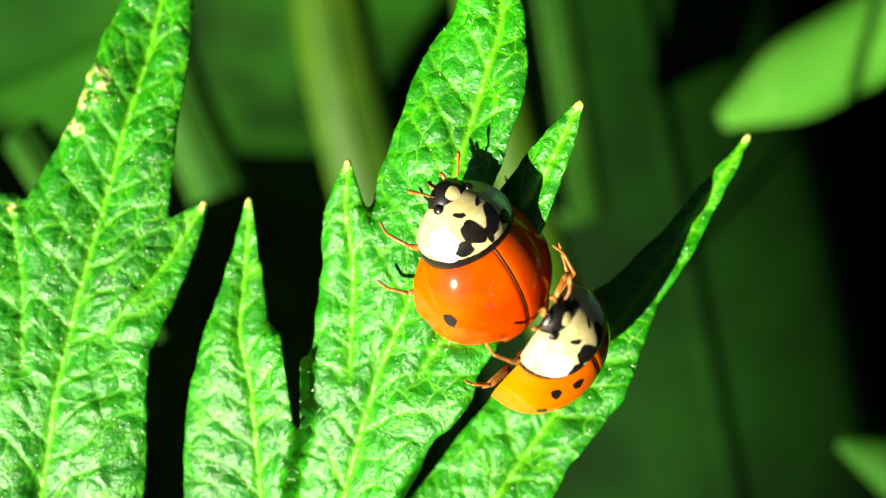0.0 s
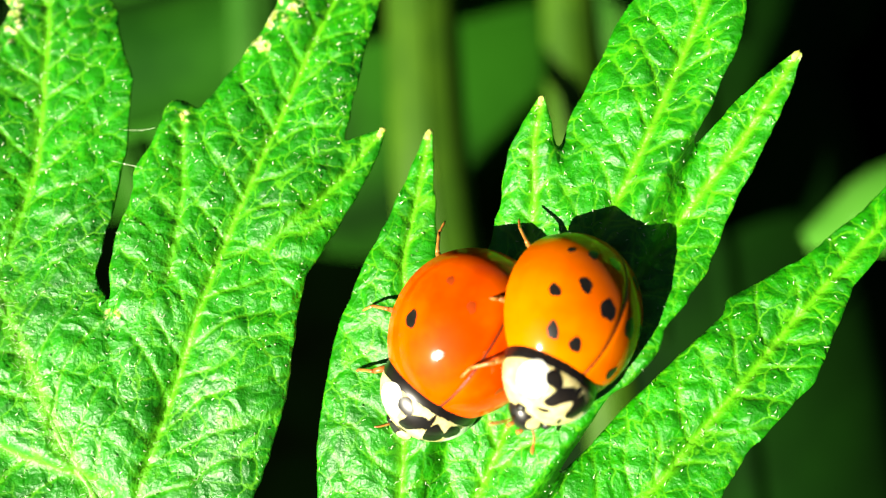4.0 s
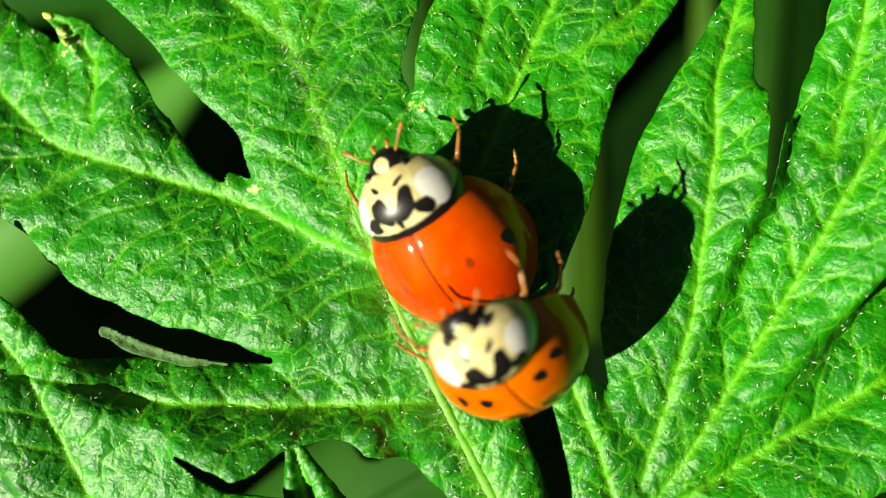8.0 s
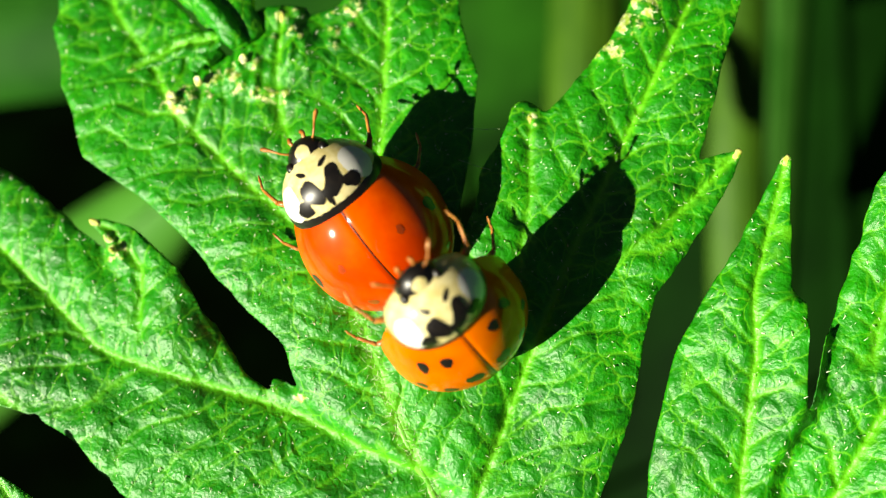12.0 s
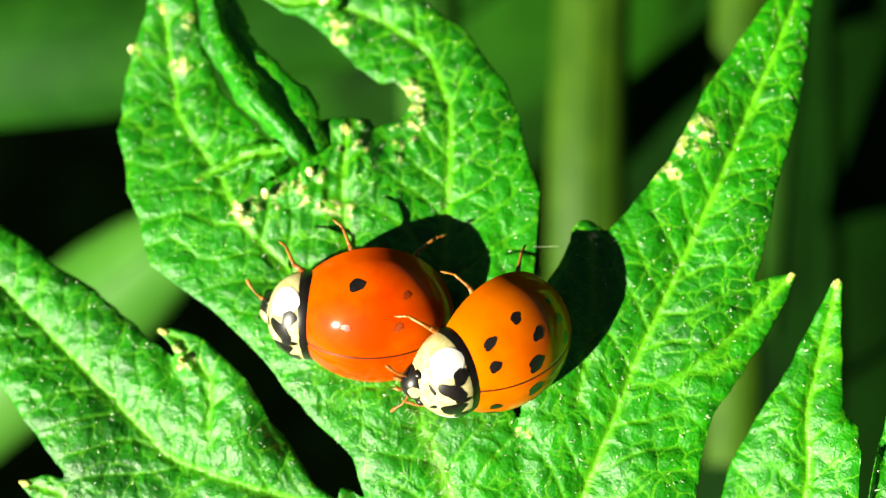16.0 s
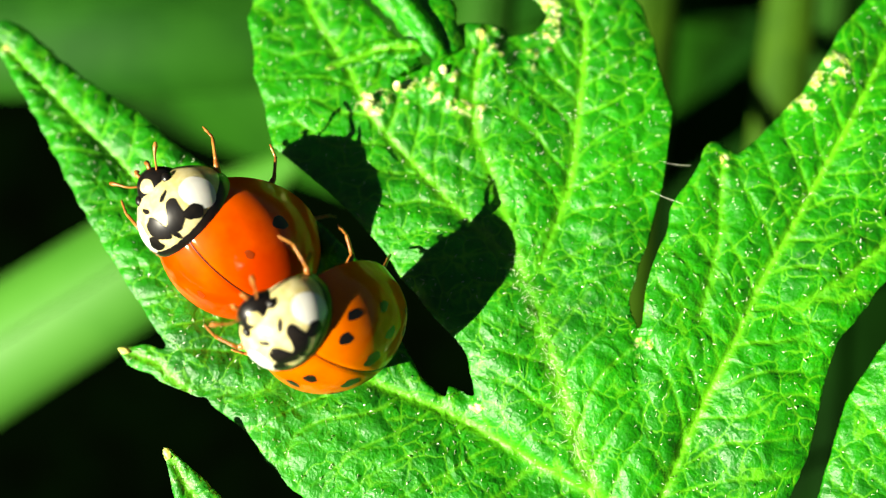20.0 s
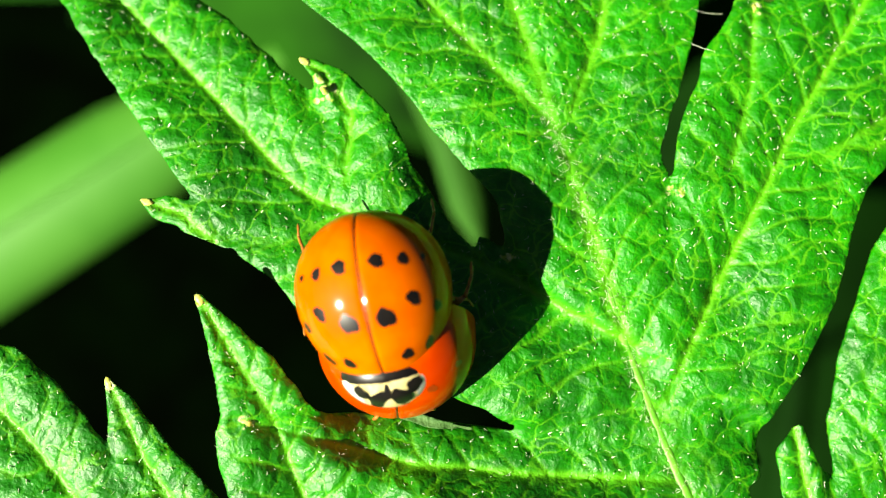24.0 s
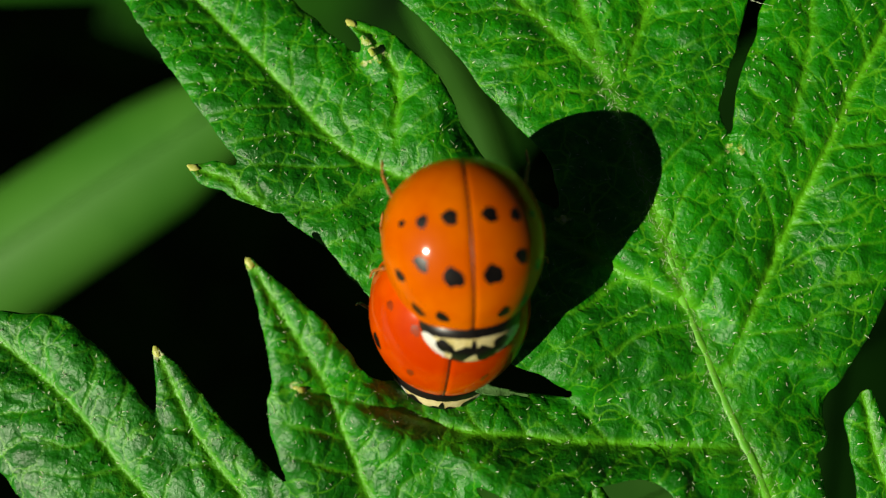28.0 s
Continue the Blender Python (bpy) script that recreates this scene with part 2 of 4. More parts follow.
LOBES = [
    lobe([(-4.8, -12.4), (-6.7, -9.7), (-9.5, -5.3), (-11.5, -1.9), (-13.4, 1.9), (-16.7, 8.3), (-18.1, 10.5)],
         [0.33, 0.99, 1.9, 2.33, 2.71, 2.79, 2.55, 1.75, 0.95, 0.63], [0.29, 1.68, 2.03, 2.39, 2.64, 2.89, 3.08, 2.71, 1.78, 0.76]),
    lobe([(-9.6, -5.1), (-7.8, 1.0), (-6.5, 5.1), (-4.4, 10.4), (-2.5, 15.4), (-1.0, 19.6)],
         [0.82, 1.52, 2.42, 3.15, 3.49, 2.6, 1.85, 1.72, 1.21, 0.5], [3.11, 3.59, 3.66, 3.07, 2.81, 2.42, 1.98, 1.56, 1.05, 0.4], tilt=-0.02),
    lobe([(-8.4, 3.5), (-8.1, 6.3), (-8.3, 9.0)],
         [2.15, 2.04, 1.95, 1.88, 1.8, 1.73, 1.66, 1.41, 0.97, 0.73], [2.03, 2.03, 2.03, 1.8, 1.52, 1.24, 1.01, 0.81, 0.61, 0.55]),
    lobe([(-5.5, 4.2), (-3.2, 6.3), (-1.5, 8.3)],
         [0.82, 0.84, 0.88, 0.92, 0.96, 1.0, 1.02, 0.79, 0.55, 0.12], [1.85, 1.65, 1.46, 1.27, 1.09, 0.92, 0.76, 0.59, 0.42, 0.12]),
    lobe([(-14.6, 4.0), (-17.5, 6.0), (-20.8, 8.6), (-21.6, 9.9), (-24.0, 12.6), (-25.0, 16.6)],
         [3.21, 3.06, 2.94, 3.07, 3.57, 3.35, 2.96, 2.09, 1.54, 0.62], [1.27, 1.44, 1.87, 2.48, 3.04, 2.3, 2.0, 1.8, 1.4, 1.2], tilt=0.05, fold=0.14),
    lobe([(-13.9, 4.3), (-13.3, 7.4), (-13.5, 11.5), (-13.6, 13.3), (-14.6, 15.5), (-16.5, 16.8), (-18.7, 17.3), (-20.5, 17.5)],
         [1.29, 2.66, 3.58, 3.89, 3.38, 1.17, 1.96, 2.18, 1.08, 0.39], [3.12, 3.12, 3.18, 3.29, 2.69, 2.11, 1.55, 1.58, 1.18, 0.89], fold=0.14),
    lobe([(-10.8, -2.9), (-15.9, -1.2), (-22.3, 0.1), (-25.5, 2.6), (-29.4, 5.4), (-35.1, 9.1)],
         [4.39, 4.07, 4.49, 4.13, 2.83, 2.65, 2.23, 1.68, 0.93, 0.3], [0.55, 0.55, 0.94, 2.39, 2.96, 2.38, 2.21, 1.78, 1.24, 1.02], tilt=0.10, lift=-0.4),
    lobe([(-20.9, 0.7), (-21.1, 3.0), (-22.4, 4.3), (-23.0, 4.5)],
         [1.58, 1.58, 1.43, 1.25, 1.07, 0.89, 0.7, 0.47, 0.28, 0.12], [2.29, 2.14, 1.99, 1.84, 1.52, 1.18, 1.05, 0.94, 0.55, 0.12]),
    lobe([(-24.7, -2.0), (-25.9, -1.3), (-27.1, -1.1)],
         [0.5, 0.35, 0.36, 0.36, 0.37, 0.38, 0.39, 0.4, 0.4, 0.12], [0.5, 0.5, 0.5, 0.5, 0.5, 0.5, 0.5, 0.5, 0.27, 0.12], fold=0.15),
    lobe([(-17.4, -13.7), (-19.8, -10.3), (-21.9, -6.7), (-24.4, -3.8)],
         [2.26, 2.25, 2.21, 2.17, 2.12, 2.07, 1.74, 1.0, 0.55, 0.12], [5.75, 3.75, 3.15, 2.86, 2.47, 1.78, 1.16, 1.0, 0.55, 0.12], lift=0.3, rise=1.3),
    lobe([(-8.6, -7.0), (-13.0, -7.6), (-17.3, -7.9), (-20.3, -7.5), (-22.4, -7.3)],
         [1.49, 1.51, 1.53, 1.67, 2.12, 1.59, 1.14, 0.82, 0.44, 0.12], [3.25, 3.25, 2.4, 1.6, 1.39, 1.55, 1.34, 0.96, 0.55, 0.12], tilt=0.58),
    lobe([(-19.9, -14.4), (-22.8, -11.9), (-25.5, -9.3), (-27.1, -7.0)],
         [1.76, 1.76, 1.65, 1.49, 1.33, 1.27, 1.23, 1.0, 0.55, 0.12], [1.26, 1.31, 1.38, 1.45, 1.41, 1.21, 1.04, 0.87, 0.55, 0.12]),
    lobe([(-21.5, -15.4), (-25.6, -12.4), (-29.6, -8.9), (-34.3, -6.2)],
         [2.18, 2.25, 2.46, 2.67, 2.85, 2.94, 3.03, 2.0, 0.55, 0.12], [1.67, 1.66, 1.65, 1.64, 1.74, 1.83, 1.84, 1.82, 0.55, 0.12]),
    lobe([(-2.0, -9.1), (-0.9, -3.6), (-0.6, 2.0), (-0.8, 3.8), (-0.3, 6.1), (0.1, 8.2)],
         [0.88, 2.01, 2.5, 2.74, 2.88, 2.7, 2.16, 1.0, 0.55, 0.12], [1.19, 1.19, 1.2, 1.21, 1.44, 2.16, 2.15, 1.0, 0.55, 0.12], tilt=-0.3),
    lobe([(-4.8, -12.4), (-1.4, -9.4), (1.9, -2.8), (3.8, 1.7), (6.1, 5.6), (7.9, 9.4), (9.6, 13.1), (9.5, 14.3)],
         [0.76, 1.34, 1.53, 1.85, 2.05, 2.15, 2.35, 2.43, 2.26, 1.26], [0.95, 0.74, 1.4, 2.2, 2.2, 2.6, 2.0, 1.3, 1.4, 0.4], tilt=-0.45, rise=2.4),
    lobe([(2.9, 2.0), (3.5, 5.4), (3.5, 7.5), (3.8, 9.0)],
         [1.49, 1.33, 1.3, 1.24, 1.15, 1.06, 0.96, 0.75, 0.47, 0.12], [1.73, 1.71, 1.61, 1.51, 1.41, 1.23, 1.01, 0.8, 0.46, 0.12], tilt=-0.35, lift=0.4, rise=0.7),
    lobe([(5.3, 1.7), (8.2, 5.1), (9.9, 7.3), (11.5, 9.8)],
         [1.82, 1.64, 1.45, 1.26, 1.16, 1.09, 1.0, 0.87, 0.55, 0.12], [2.0, 1.6, 1.6, 1.5, 1.2, 0.9, 0.7, 0.55, 0.4, 0.12], tilt=-0.4, lift=1.0, rise=1.8),
    lobe([(-3.3, -12.4), (-1.2, -9.7), (6.7, -3.9), (12.0, 1.9), (15.1, 5.1), (17.7, 8.2)],
         [0.49, 0.68, 1.44, 2.27, 2.76, 2.52, 2.09, 1.0, 0.55, 0.12], [0.53, 1.98, 2.75, 2.59, 1.96, 1.34, 1.5, 0.63, 0.44, 0.12], tilt=-0.45),
    lobe([(-2.0, -11.4), (-3.6, -7.7), (-4.4, -6.2), (-5.1, -4.4)],
         [1.89, 1.86, 1.77, 1.68, 1.6, 1.51, 1.42, 1.18, 0.76, 0.34], [1.07, 1.07, 1.07, 1.07, 1.06, 0.91, 0.76, 0.61, 0.37, 0.15], tilt=-0.2),
    lobe([(-16.8, 8.4), (-17.2, 10.0), (-17.3, 12.3)],
         [1.47, 1.47, 1.5, 1.55, 1.61, 1.67, 1.68, 1.51, 1.34, 1.18], [1.46, 1.47, 1.5, 1.53, 1.56, 1.59, 1.57, 1.36, 1.15, 0.95]),
]
# narrow clefts between the lobes: a line and its half widths
CLEFTS = [
    ([(-10.3, 2.3), (-10.5, 3.9), (-10.3, 5.7), (-9.9, 8.0), (-9.7, 10.6), (-9.4, 14.3)], [0.08, 0.16, 0.16, 0.28, 0.5, 1.0]),
    ([(-1.2, 7.0), (-1.9, 5.4), (-2.5, 4.2), (-3.5, 1.6), (-4.0, -1.0), (-4.2, -2.4), (-4.9, -3.5), (-5.8, -5.4), (-4.9, -8.2), (-4.5, -9.6), (-4.6, -11.3)], [0.4, 0.35, 0.4, 0.45, 0.5, 0.55, 0.55, 0.3, 0.4, 0.45, 0.15]),
    ([(-4.3, -3.8), (-3.8, -5.0), (-3.3, -6.1)], [0.55, 0.3, 0.06]),
    ([(1.5, 9.0), (1.3, 6.8), (1.1, 4.0), (1.0, 1.6), (0.9, -0.2)], [0.9, 0.6, 0.35, 0.2, 0.06]),
    ([(9.2, 2.5), (7.8, 1.0), (6.1, -0.8), (5.0, -2.1), (3.9, -3.1)], [0.7, 0.5, 0.3, 0.22, 0.06]),
    ([(-27.3, 7.6), (-23.9, 5.8), (-21.4, 4.9), (-19.5, 3.5), (-18.1, 1.8), (-16.8, 0.2), (-16.3, -0.6)], [1.2, 0.9, 0.5, 0.45, 0.55, 0.5, 0.1]),
    ([(-28.0, -2.6), (-26.0, -2.5), (-24.4, -2.8), (-22.6, -3.6), (-21.2, -5.0), (-20.4, -5.9), (-19.8, -5.8), (-17.7, -6.1), (-15.6, -6.1), (-13.6, -6.3)], [0.8, 0.7, 0.7, 0.7, 0.5, 0.4, 0.5, 0.4, 0.35, 0.06]),
    ([(-14.3, -10.2), (-12.9, -9.5), (-11.5, -9.5), (-10.3, -11.2), (-10.4, -13.2)], [0.12, 0.7, 1.2, 1.0, 1.1]),
    ([(-18.6, 12.9), (-16.9, 13.3), (-15.6, 13.2)], [0.25, 0.5, 0.3]),
]


def lobe_field(lb, x, y, k):
    """Depth inside the lobe, the way along its rib, the signed way off it and the half width there."""
    q = smooth_line(lb["rib"], 90)
    step = np.diff(q, axis=0)
    s = np.r_[0, np.cumsum(np.linalg.norm(step, axis=1))]
    tangent = np.gradient(q, axis=0)
    tangent /= np.linalg.norm(tangent, axis=1)[:, None]
    best = np.full(x.shape, 1e9)
    near = np.zeros(x.shape, int)
    for i in range(len(q)):
        d = (x - q[i, 0]) ** 2 + (y - q[i, 1]) ** 2
        m = d < best
        best[m], near[m] = d[m], i
    cross = tangent[near, 0] * (y - q[near, 1]) - tangent[near, 1] * (x - q[near, 0])
    ahead = (x - q[near, 0]) * tangent[near, 0] + (y - q[near, 1]) * tangent[near, 1]
    along = s[near] + np.clip(ahead, -0.3, 0.3)
    dist = np.hypot(cross, np.maximum(np.abs(ahead) - 0.5 * s[-1] / 89, 0))
    u = np.clip(along / s[-1], 0, 1)
    stations = np.linspace(0, 1, len(lb["left"]))
    lean = 0.5 + 0.5 * np.tanh(cross / 0.25)
    wide = lean * np.interp(u, stations, lb["left"]) + (1 - lean) * np.interp(u, stations, lb["right"])
    wide = wide + 0.07 * waves(x, y, 1.6, 11 + k) + 0.035 * waves(x, y, 0.6, 40 + k)
    return wide - dist, along, np.where(cross > 0, dist, -dist), wide, cross


# pale galls and blemishes on the blade: place and radius
rg = random.Random(4)
PALE_SPOTS = [(-4.85, 13.2, 0.34), (-5.2, 12.5, 0.22), (-5.86, 11.64, 0.26), (-22.02, 3.58, 0.24), (-22.3, 4.0, 0.16), (-10.16, 2.15, 0.18), (-20.69, 8.97, 0.30), (-15.1, 13.92, 0.34),
              (-14.77, 12.87, 0.2), (-14.9, 13.4, 0.2), (-15.21, -0.69, 0.14), (-18.63, 17.3, 0.2), (-18.23, 16.35, 0.3), (-17.9, 16.0, 0.2), (-26.02, 14.89, 0.2), (-24.11, 14.5, 0.24), (-23.9, 16.2, 0.18)]
PALE_SPOTS += [(-18.9 + rg.gauss(0, 1.2), 9.8 + rg.gauss(0, 0.5), rg.uniform(0.08, 0.2)) for _ in range(13)]
PALE_SPOTS += [(-15.9 + rg.gauss(0, 0.8), 11.9 + rg.gauss(0, 0.5), rg.uniform(0.08, 0.2)) for _ in range(9)]


def build_leaf(lobes, cell, clefts=(), thick=0.16):
    """The blade as a fine sheet: contour of the joined lobes, veins sunk, cushions raised between them."""
    allp = np.array([p for lb in lobes for p in lb["rib"]])
    x0, y0 = allp.min(0) - 5
    x1, y1 = allp.max(0) + 5
    nx, ny = int((x1 - x0) / cell), int((y1 - y0) / cell)
    gx, gy = np.meshgrid(x0 + cell * np.arange(nx), y0 + cell * np.arange(ny))
    top = np.full(gx.shape, -9.0)
    owner = np.zeros(gx.shape, int)
    tot = np.zeros(gx.shape)
    hgt = np.zeros(gx.shape)
    vein = np.zeros(gx.shape)
    for k, lb in enumerate(lobes):
        r = np.array(lb["rib"])
        pad = max(lb["left"] + lb["right"]) + 1.5
        i0, i1 = np.searchsorted(gx[0], [r[:, 0].min() - pad, r[:, 0].max() + pad])
        j0, j1 = np.searchsorted(gy[:, 0], [r[:, 1].min() - pad, r[:, 1].max() + pad])
        sl = (slice(j0, j1), slice(i0, i1))
        x, y = gx[sl], gy[sl]
        f, s, d, w, off = lobe_field(lb, x, y, k)
        ad = np.abs(d)
        new_top = f > top[sl]
        owner[sl][new_top] = k
        h = 0.5 * (f - top[sl])
        blend = 0.10
        top[sl] = np.where(np.abs(h) > blend, np.maximum(f, top[sl]), 0.5 * (f + top[sl]) + (h * h + blend * blend) / (2 * blend))
        pitch = lb["veins"]
        phase = (s - 0.95 * ad + 0.05 * ad * ad) / pitch + 0.45 * waves(x, y, 3.2, 70 + k) + np.where(d > 0, 0.5, 0)
        lat = np.abs(phase - np.round(phase)) * pitch * 0.72
        reach = np.clip(1.25 - ad / np.maximum(w, 0.2), 0, 1)
        rib_w = (0.30 if k == 0 and len(lobes) > 1 else 0.11) * (1 - 0.6 * s / s.max()) + 0.06
        rib = np.exp(-(ad / rib_w) ** 2)
        side = np.exp(-(lat / 0.050) ** 2) * reach
        cushion = np.clip(np.minimum(lat / (0.5 * pitch), ad / 0.8), 0, 1)
        way = np.clip((s / s.max() - 0.3) / 0.7, 0, 1)
        hh = lb["lift"] + lb["rise"] * way * way * (3 - 2 * way) + lb["tilt"] * np.clip(off, -w, w) + lb["fold"] * np.sin(2.6 * np.clip(ad / np.maximum(w, 0.3), 0, 1)) * np.minimum(w, 2.0) / 1.6 + 0.065 * np.sqrt(cushion) + (0.06 if k == 0 and len(lobes) > 1 else -0.04) * rib - 0.04 * side
        wt = np.clip(f + 0.5, 0, 9) ** 2 + 1e-6
        tot[sl] += wt
        hgt[sl] += wt * hh
        vein[sl] += wt * np.maximum(rib, (0.70 + 0.3 * waves(x, y, 2.5, 130 + k)) * side)
    for line, half in clefts:
        q = smooth_line(line, 60)
        u = np.linspace(0, 1, 60)
        ctrl = np.r_[0, np.cumsum(np.linalg.norm(np.diff(np.array(line), axis=0), axis=1))]
        wide = np.interp(u, ctrl / ctrl[-1], half)
        for i in range(60):
            d = np.hypot(gx - q[i, 0], gy - q[i, 1])
            near = d < 4
            top[near] = np.minimum(top[near], (d - wide[i])[near])
    for _ in range(4):
        top[1:-1, 1:-1] = (2 * top[1:-1, 1:-1] + top[:-2, 1:-1] + top[2:, 1:-1] + top[1:-1, :-2] + top[1:-1, 2:]) / 6
    z = hgt / np.maximum(tot, 1e-6) + ground_swell(gx, gy) + 0.16 * waves(gx, gy, 4, 3) + 0.06 * waves(gx, gy, 1.3, 5)
    vein = vein / np.maximum(tot, 1e-6)
    pale = np.zeros(gx.shape)
    if clefts:
        rough = 1 + 0.9 * waves(gx, gy, 0.7, 91) + 0.7 * waves(gx, gy, 0.4, 92)
        for x, y, r in PALE_SPOTS:
            near = 1.2 * np.exp(-((gx - x) ** 2 + (gy - y) ** 2) / (2.2 * r * r))
            pale = np.maximum(pale, near * rough)
    for lb in lobes:
        x, y = lb["rib"][-1]
        pale = np.maximum(pale, 0.9 * np.exp(-((gx - x) ** 2 + (gy - y) ** 2) / 0.05))
    pale = np.clip(pale, 0, 1)
    z = z + 0.12 * pale
    # puffed and crumpled places round the galls
    for x, y, wide, h in ((-16.7, 11.1, 0.9, 0.5), (-20.5, 8.9, 1.1, 0.35), (-17.4, 12.4, 0.7, 0.4), (-18.6, 10.2, 1.0, 0.3)):
        z = z + h * np.exp(-((gx - x) ** 2 + (gy - y) ** 2) / wide ** 2)
    crumple = np.exp(-(((gx + 18.6) / 3.2) ** 2 + ((gy - 10.6) / 1.8) ** 2))
    z = z + crumple * (0.16 * waves(gx, gy, 0.9, 61) + 0.10 * waves(gx, gy, 0.5, 62))
    return gx, gy, top, owner, z, vein, pale, thick


def sheet_parts(gx, gy, top, owner, z, vein, pale, thick, parent, names, upper=None):
    """Cut the field at its zero line into one two-sided mesh per lobe."""
    ny, nx = gx.shape
    inside = top > 0
    # pull outer corners of cut cells onto the outline
    px, py = gx.copy(), gy.copy()
    g_y, g_x = np.gradient(top, gy[1, 0] - gy[0, 0])
    g2 = np.maximum(np.hypot(g_x, g_y), 0.3)
    cell = gx[0, 1] - gx[0, 0]
    shift = np.clip(-top / g2, -cell * 0.5, cell * 1.0)
    rim = np.zeros_like(inside)
    rim[1:-1, 1:-1] = (~inside[1:-1, 1:-1]) & (inside[:-2, 1:-1] | inside[2:, 1:-1] | inside[1:-1, :-2] | inside[1:-1, 2:] | inside[:-2, :-2] | inside[2:, 2:] | inside[:-2, 2:] | inside[2:, :-2])
    near = rim & (top < 0)
    px[near] += (g_x / g2 * shift)[near]
    py[near] += (g_y / g2 * shift)[near]
    ok = inside | rim
    quad = ok[:-1, :-1] & ok[1:, :-1] & ok[:-1, 1:] & ok[1:, 1:]
    count = inside[:-1, :-1] * 1 + inside[1:, :-1] + inside[:-1, 1:] + inside[1:, 1:]
    quad &= count >= 1
    edge = np.clip(top / 0.35, 0, 1)
    half = thick * 0.5 * (0.35 + 0.65 * np.sqrt(edge))
    made = []
    for k, name in enumerate(names):
        qs = np.argwhere(quad & (owner[:-1, :-1] == k))
        if len(qs) < 4:
            continue
        j, i = qs[:, 0], qs[:, 1]
        corner = np.stack([j * nx + i, j * nx + i + 1, (j + 1) * nx + i + 1, (j + 1) * nx + i], 1)
        used, inv = np.unique(corner, return_inverse=True)
        inv = inv.reshape(corner.shape)
        n = len(used)
        xs, ys, zs, hs = px.ravel()[used], py.ravel()[used], z.ravel()[used], half.ravel()[used]
        up = np.stack([xs, ys, zs + hs], 1)
        dn = np.stack([xs, ys, zs - hs], 1)
        e = np.concatenate([inv[:, [0, 1]], inv[:, [1, 2]], inv[:, [2, 3]], inv[:, [3, 0]]])
        key = np.sort(e, 1)
        _, first, cnt = np.unique(key[:, 0] * (n + 1) + key[:, 1], return_index=True, return_counts=True)
        b = e[first[cnt == 1]]
        # walls along the true outline only
        out = (top.ravel()[used] <= 0)
        b = b[out[b[:, 0]] & out[b[:, 1]]]
        wall = np.stack([b[:, 1], b[:, 0], b[:, 0] + n, b[:, 1] + n], 1)
        faces = np.concatenate([inv, inv[:, ::-1] + n, wall])
        me = bpy.data.meshes.new(name)
        me.vertices.add(2 * n)
        me.vertices.foreach_set("co", (np.concatenate([up, dn]) * MM).ravel())
        me.loops.add(faces.size)
        me.loops.foreach_set("vertex_index", faces.ravel().astype(np.int32))
        me.polygons.add(len(faces))
        me.polygons.foreach_set("loop_start", np.arange(0, faces.size, 4, dtype=np.int32))
        me.polygons.foreach_set("loop_total", np.full(len(faces), 4, np.int32))
        me.polygons.foreach_set("material_index", np.r_[np.zeros(len(inv)), np.ones(len(inv)), np.zeros(len(wall))].astype(np.int32))
        me.polygons.foreach_set("use_smooth", np.ones(len(faces), bool))
        me.materials.append(upper or LEAF)
        me.materials.append(LEAF_UNDER)
        at = me.attributes.new("vein", "FLOAT", "POINT")
        at.data.foreach_set("value", np.tile(vein.ravel()[used], 2).astype(np.float32))
        at = me.attributes.new("pale", "FLOAT", "POINT")
        at.data.foreach_set("value", np.tile(pale.ravel()[used], 2).astype(np.float32))
        me.update(calc_edges=True)
        ob = new(name, me)
        ob.parent = parent
        made.append(ob)
    return made


leaf = thing("leaf", "large deeply cut downy green leaf with toothed lobes", "leaf")
field = build_leaf(LOBES, 0.07, CLEFTS)
sheet_parts(*field, leaf, ["leaf_lobe"] * len(LOBES))
GX, GY, TOP, ZZ = field[0], field[1], field[2], field[4]


def leaf_inside(x, y):
    i = int(np.clip((x - GX[0, 0]) / (GX[0, 1] - GX[0, 0]), 0, GX.shape[1] - 1))
    j = int(np.clip((y - GY[0, 0]) / (GY[1, 0] - GY[0, 0]), 0, GX.shape[0] - 1))
    return TOP[j, i] > 0


def leaf_height(x, y):
    """Height of the leaf's upper side (mm) at a place of the plan."""
    i = int(np.clip((x - GX[0, 0]) / (GX[0, 1] - GX[0, 0]), 0, GX.shape[1] - 1))
    j = int(np.clip((y - GY[0, 0]) / (GY[1, 0] - GY[0, 0]), 0, GX.shape[0] - 1))
    return float(ZZ[j, i]) + 0.08 if TOP[j, i] > 0 else float(ground_swell(x, y))


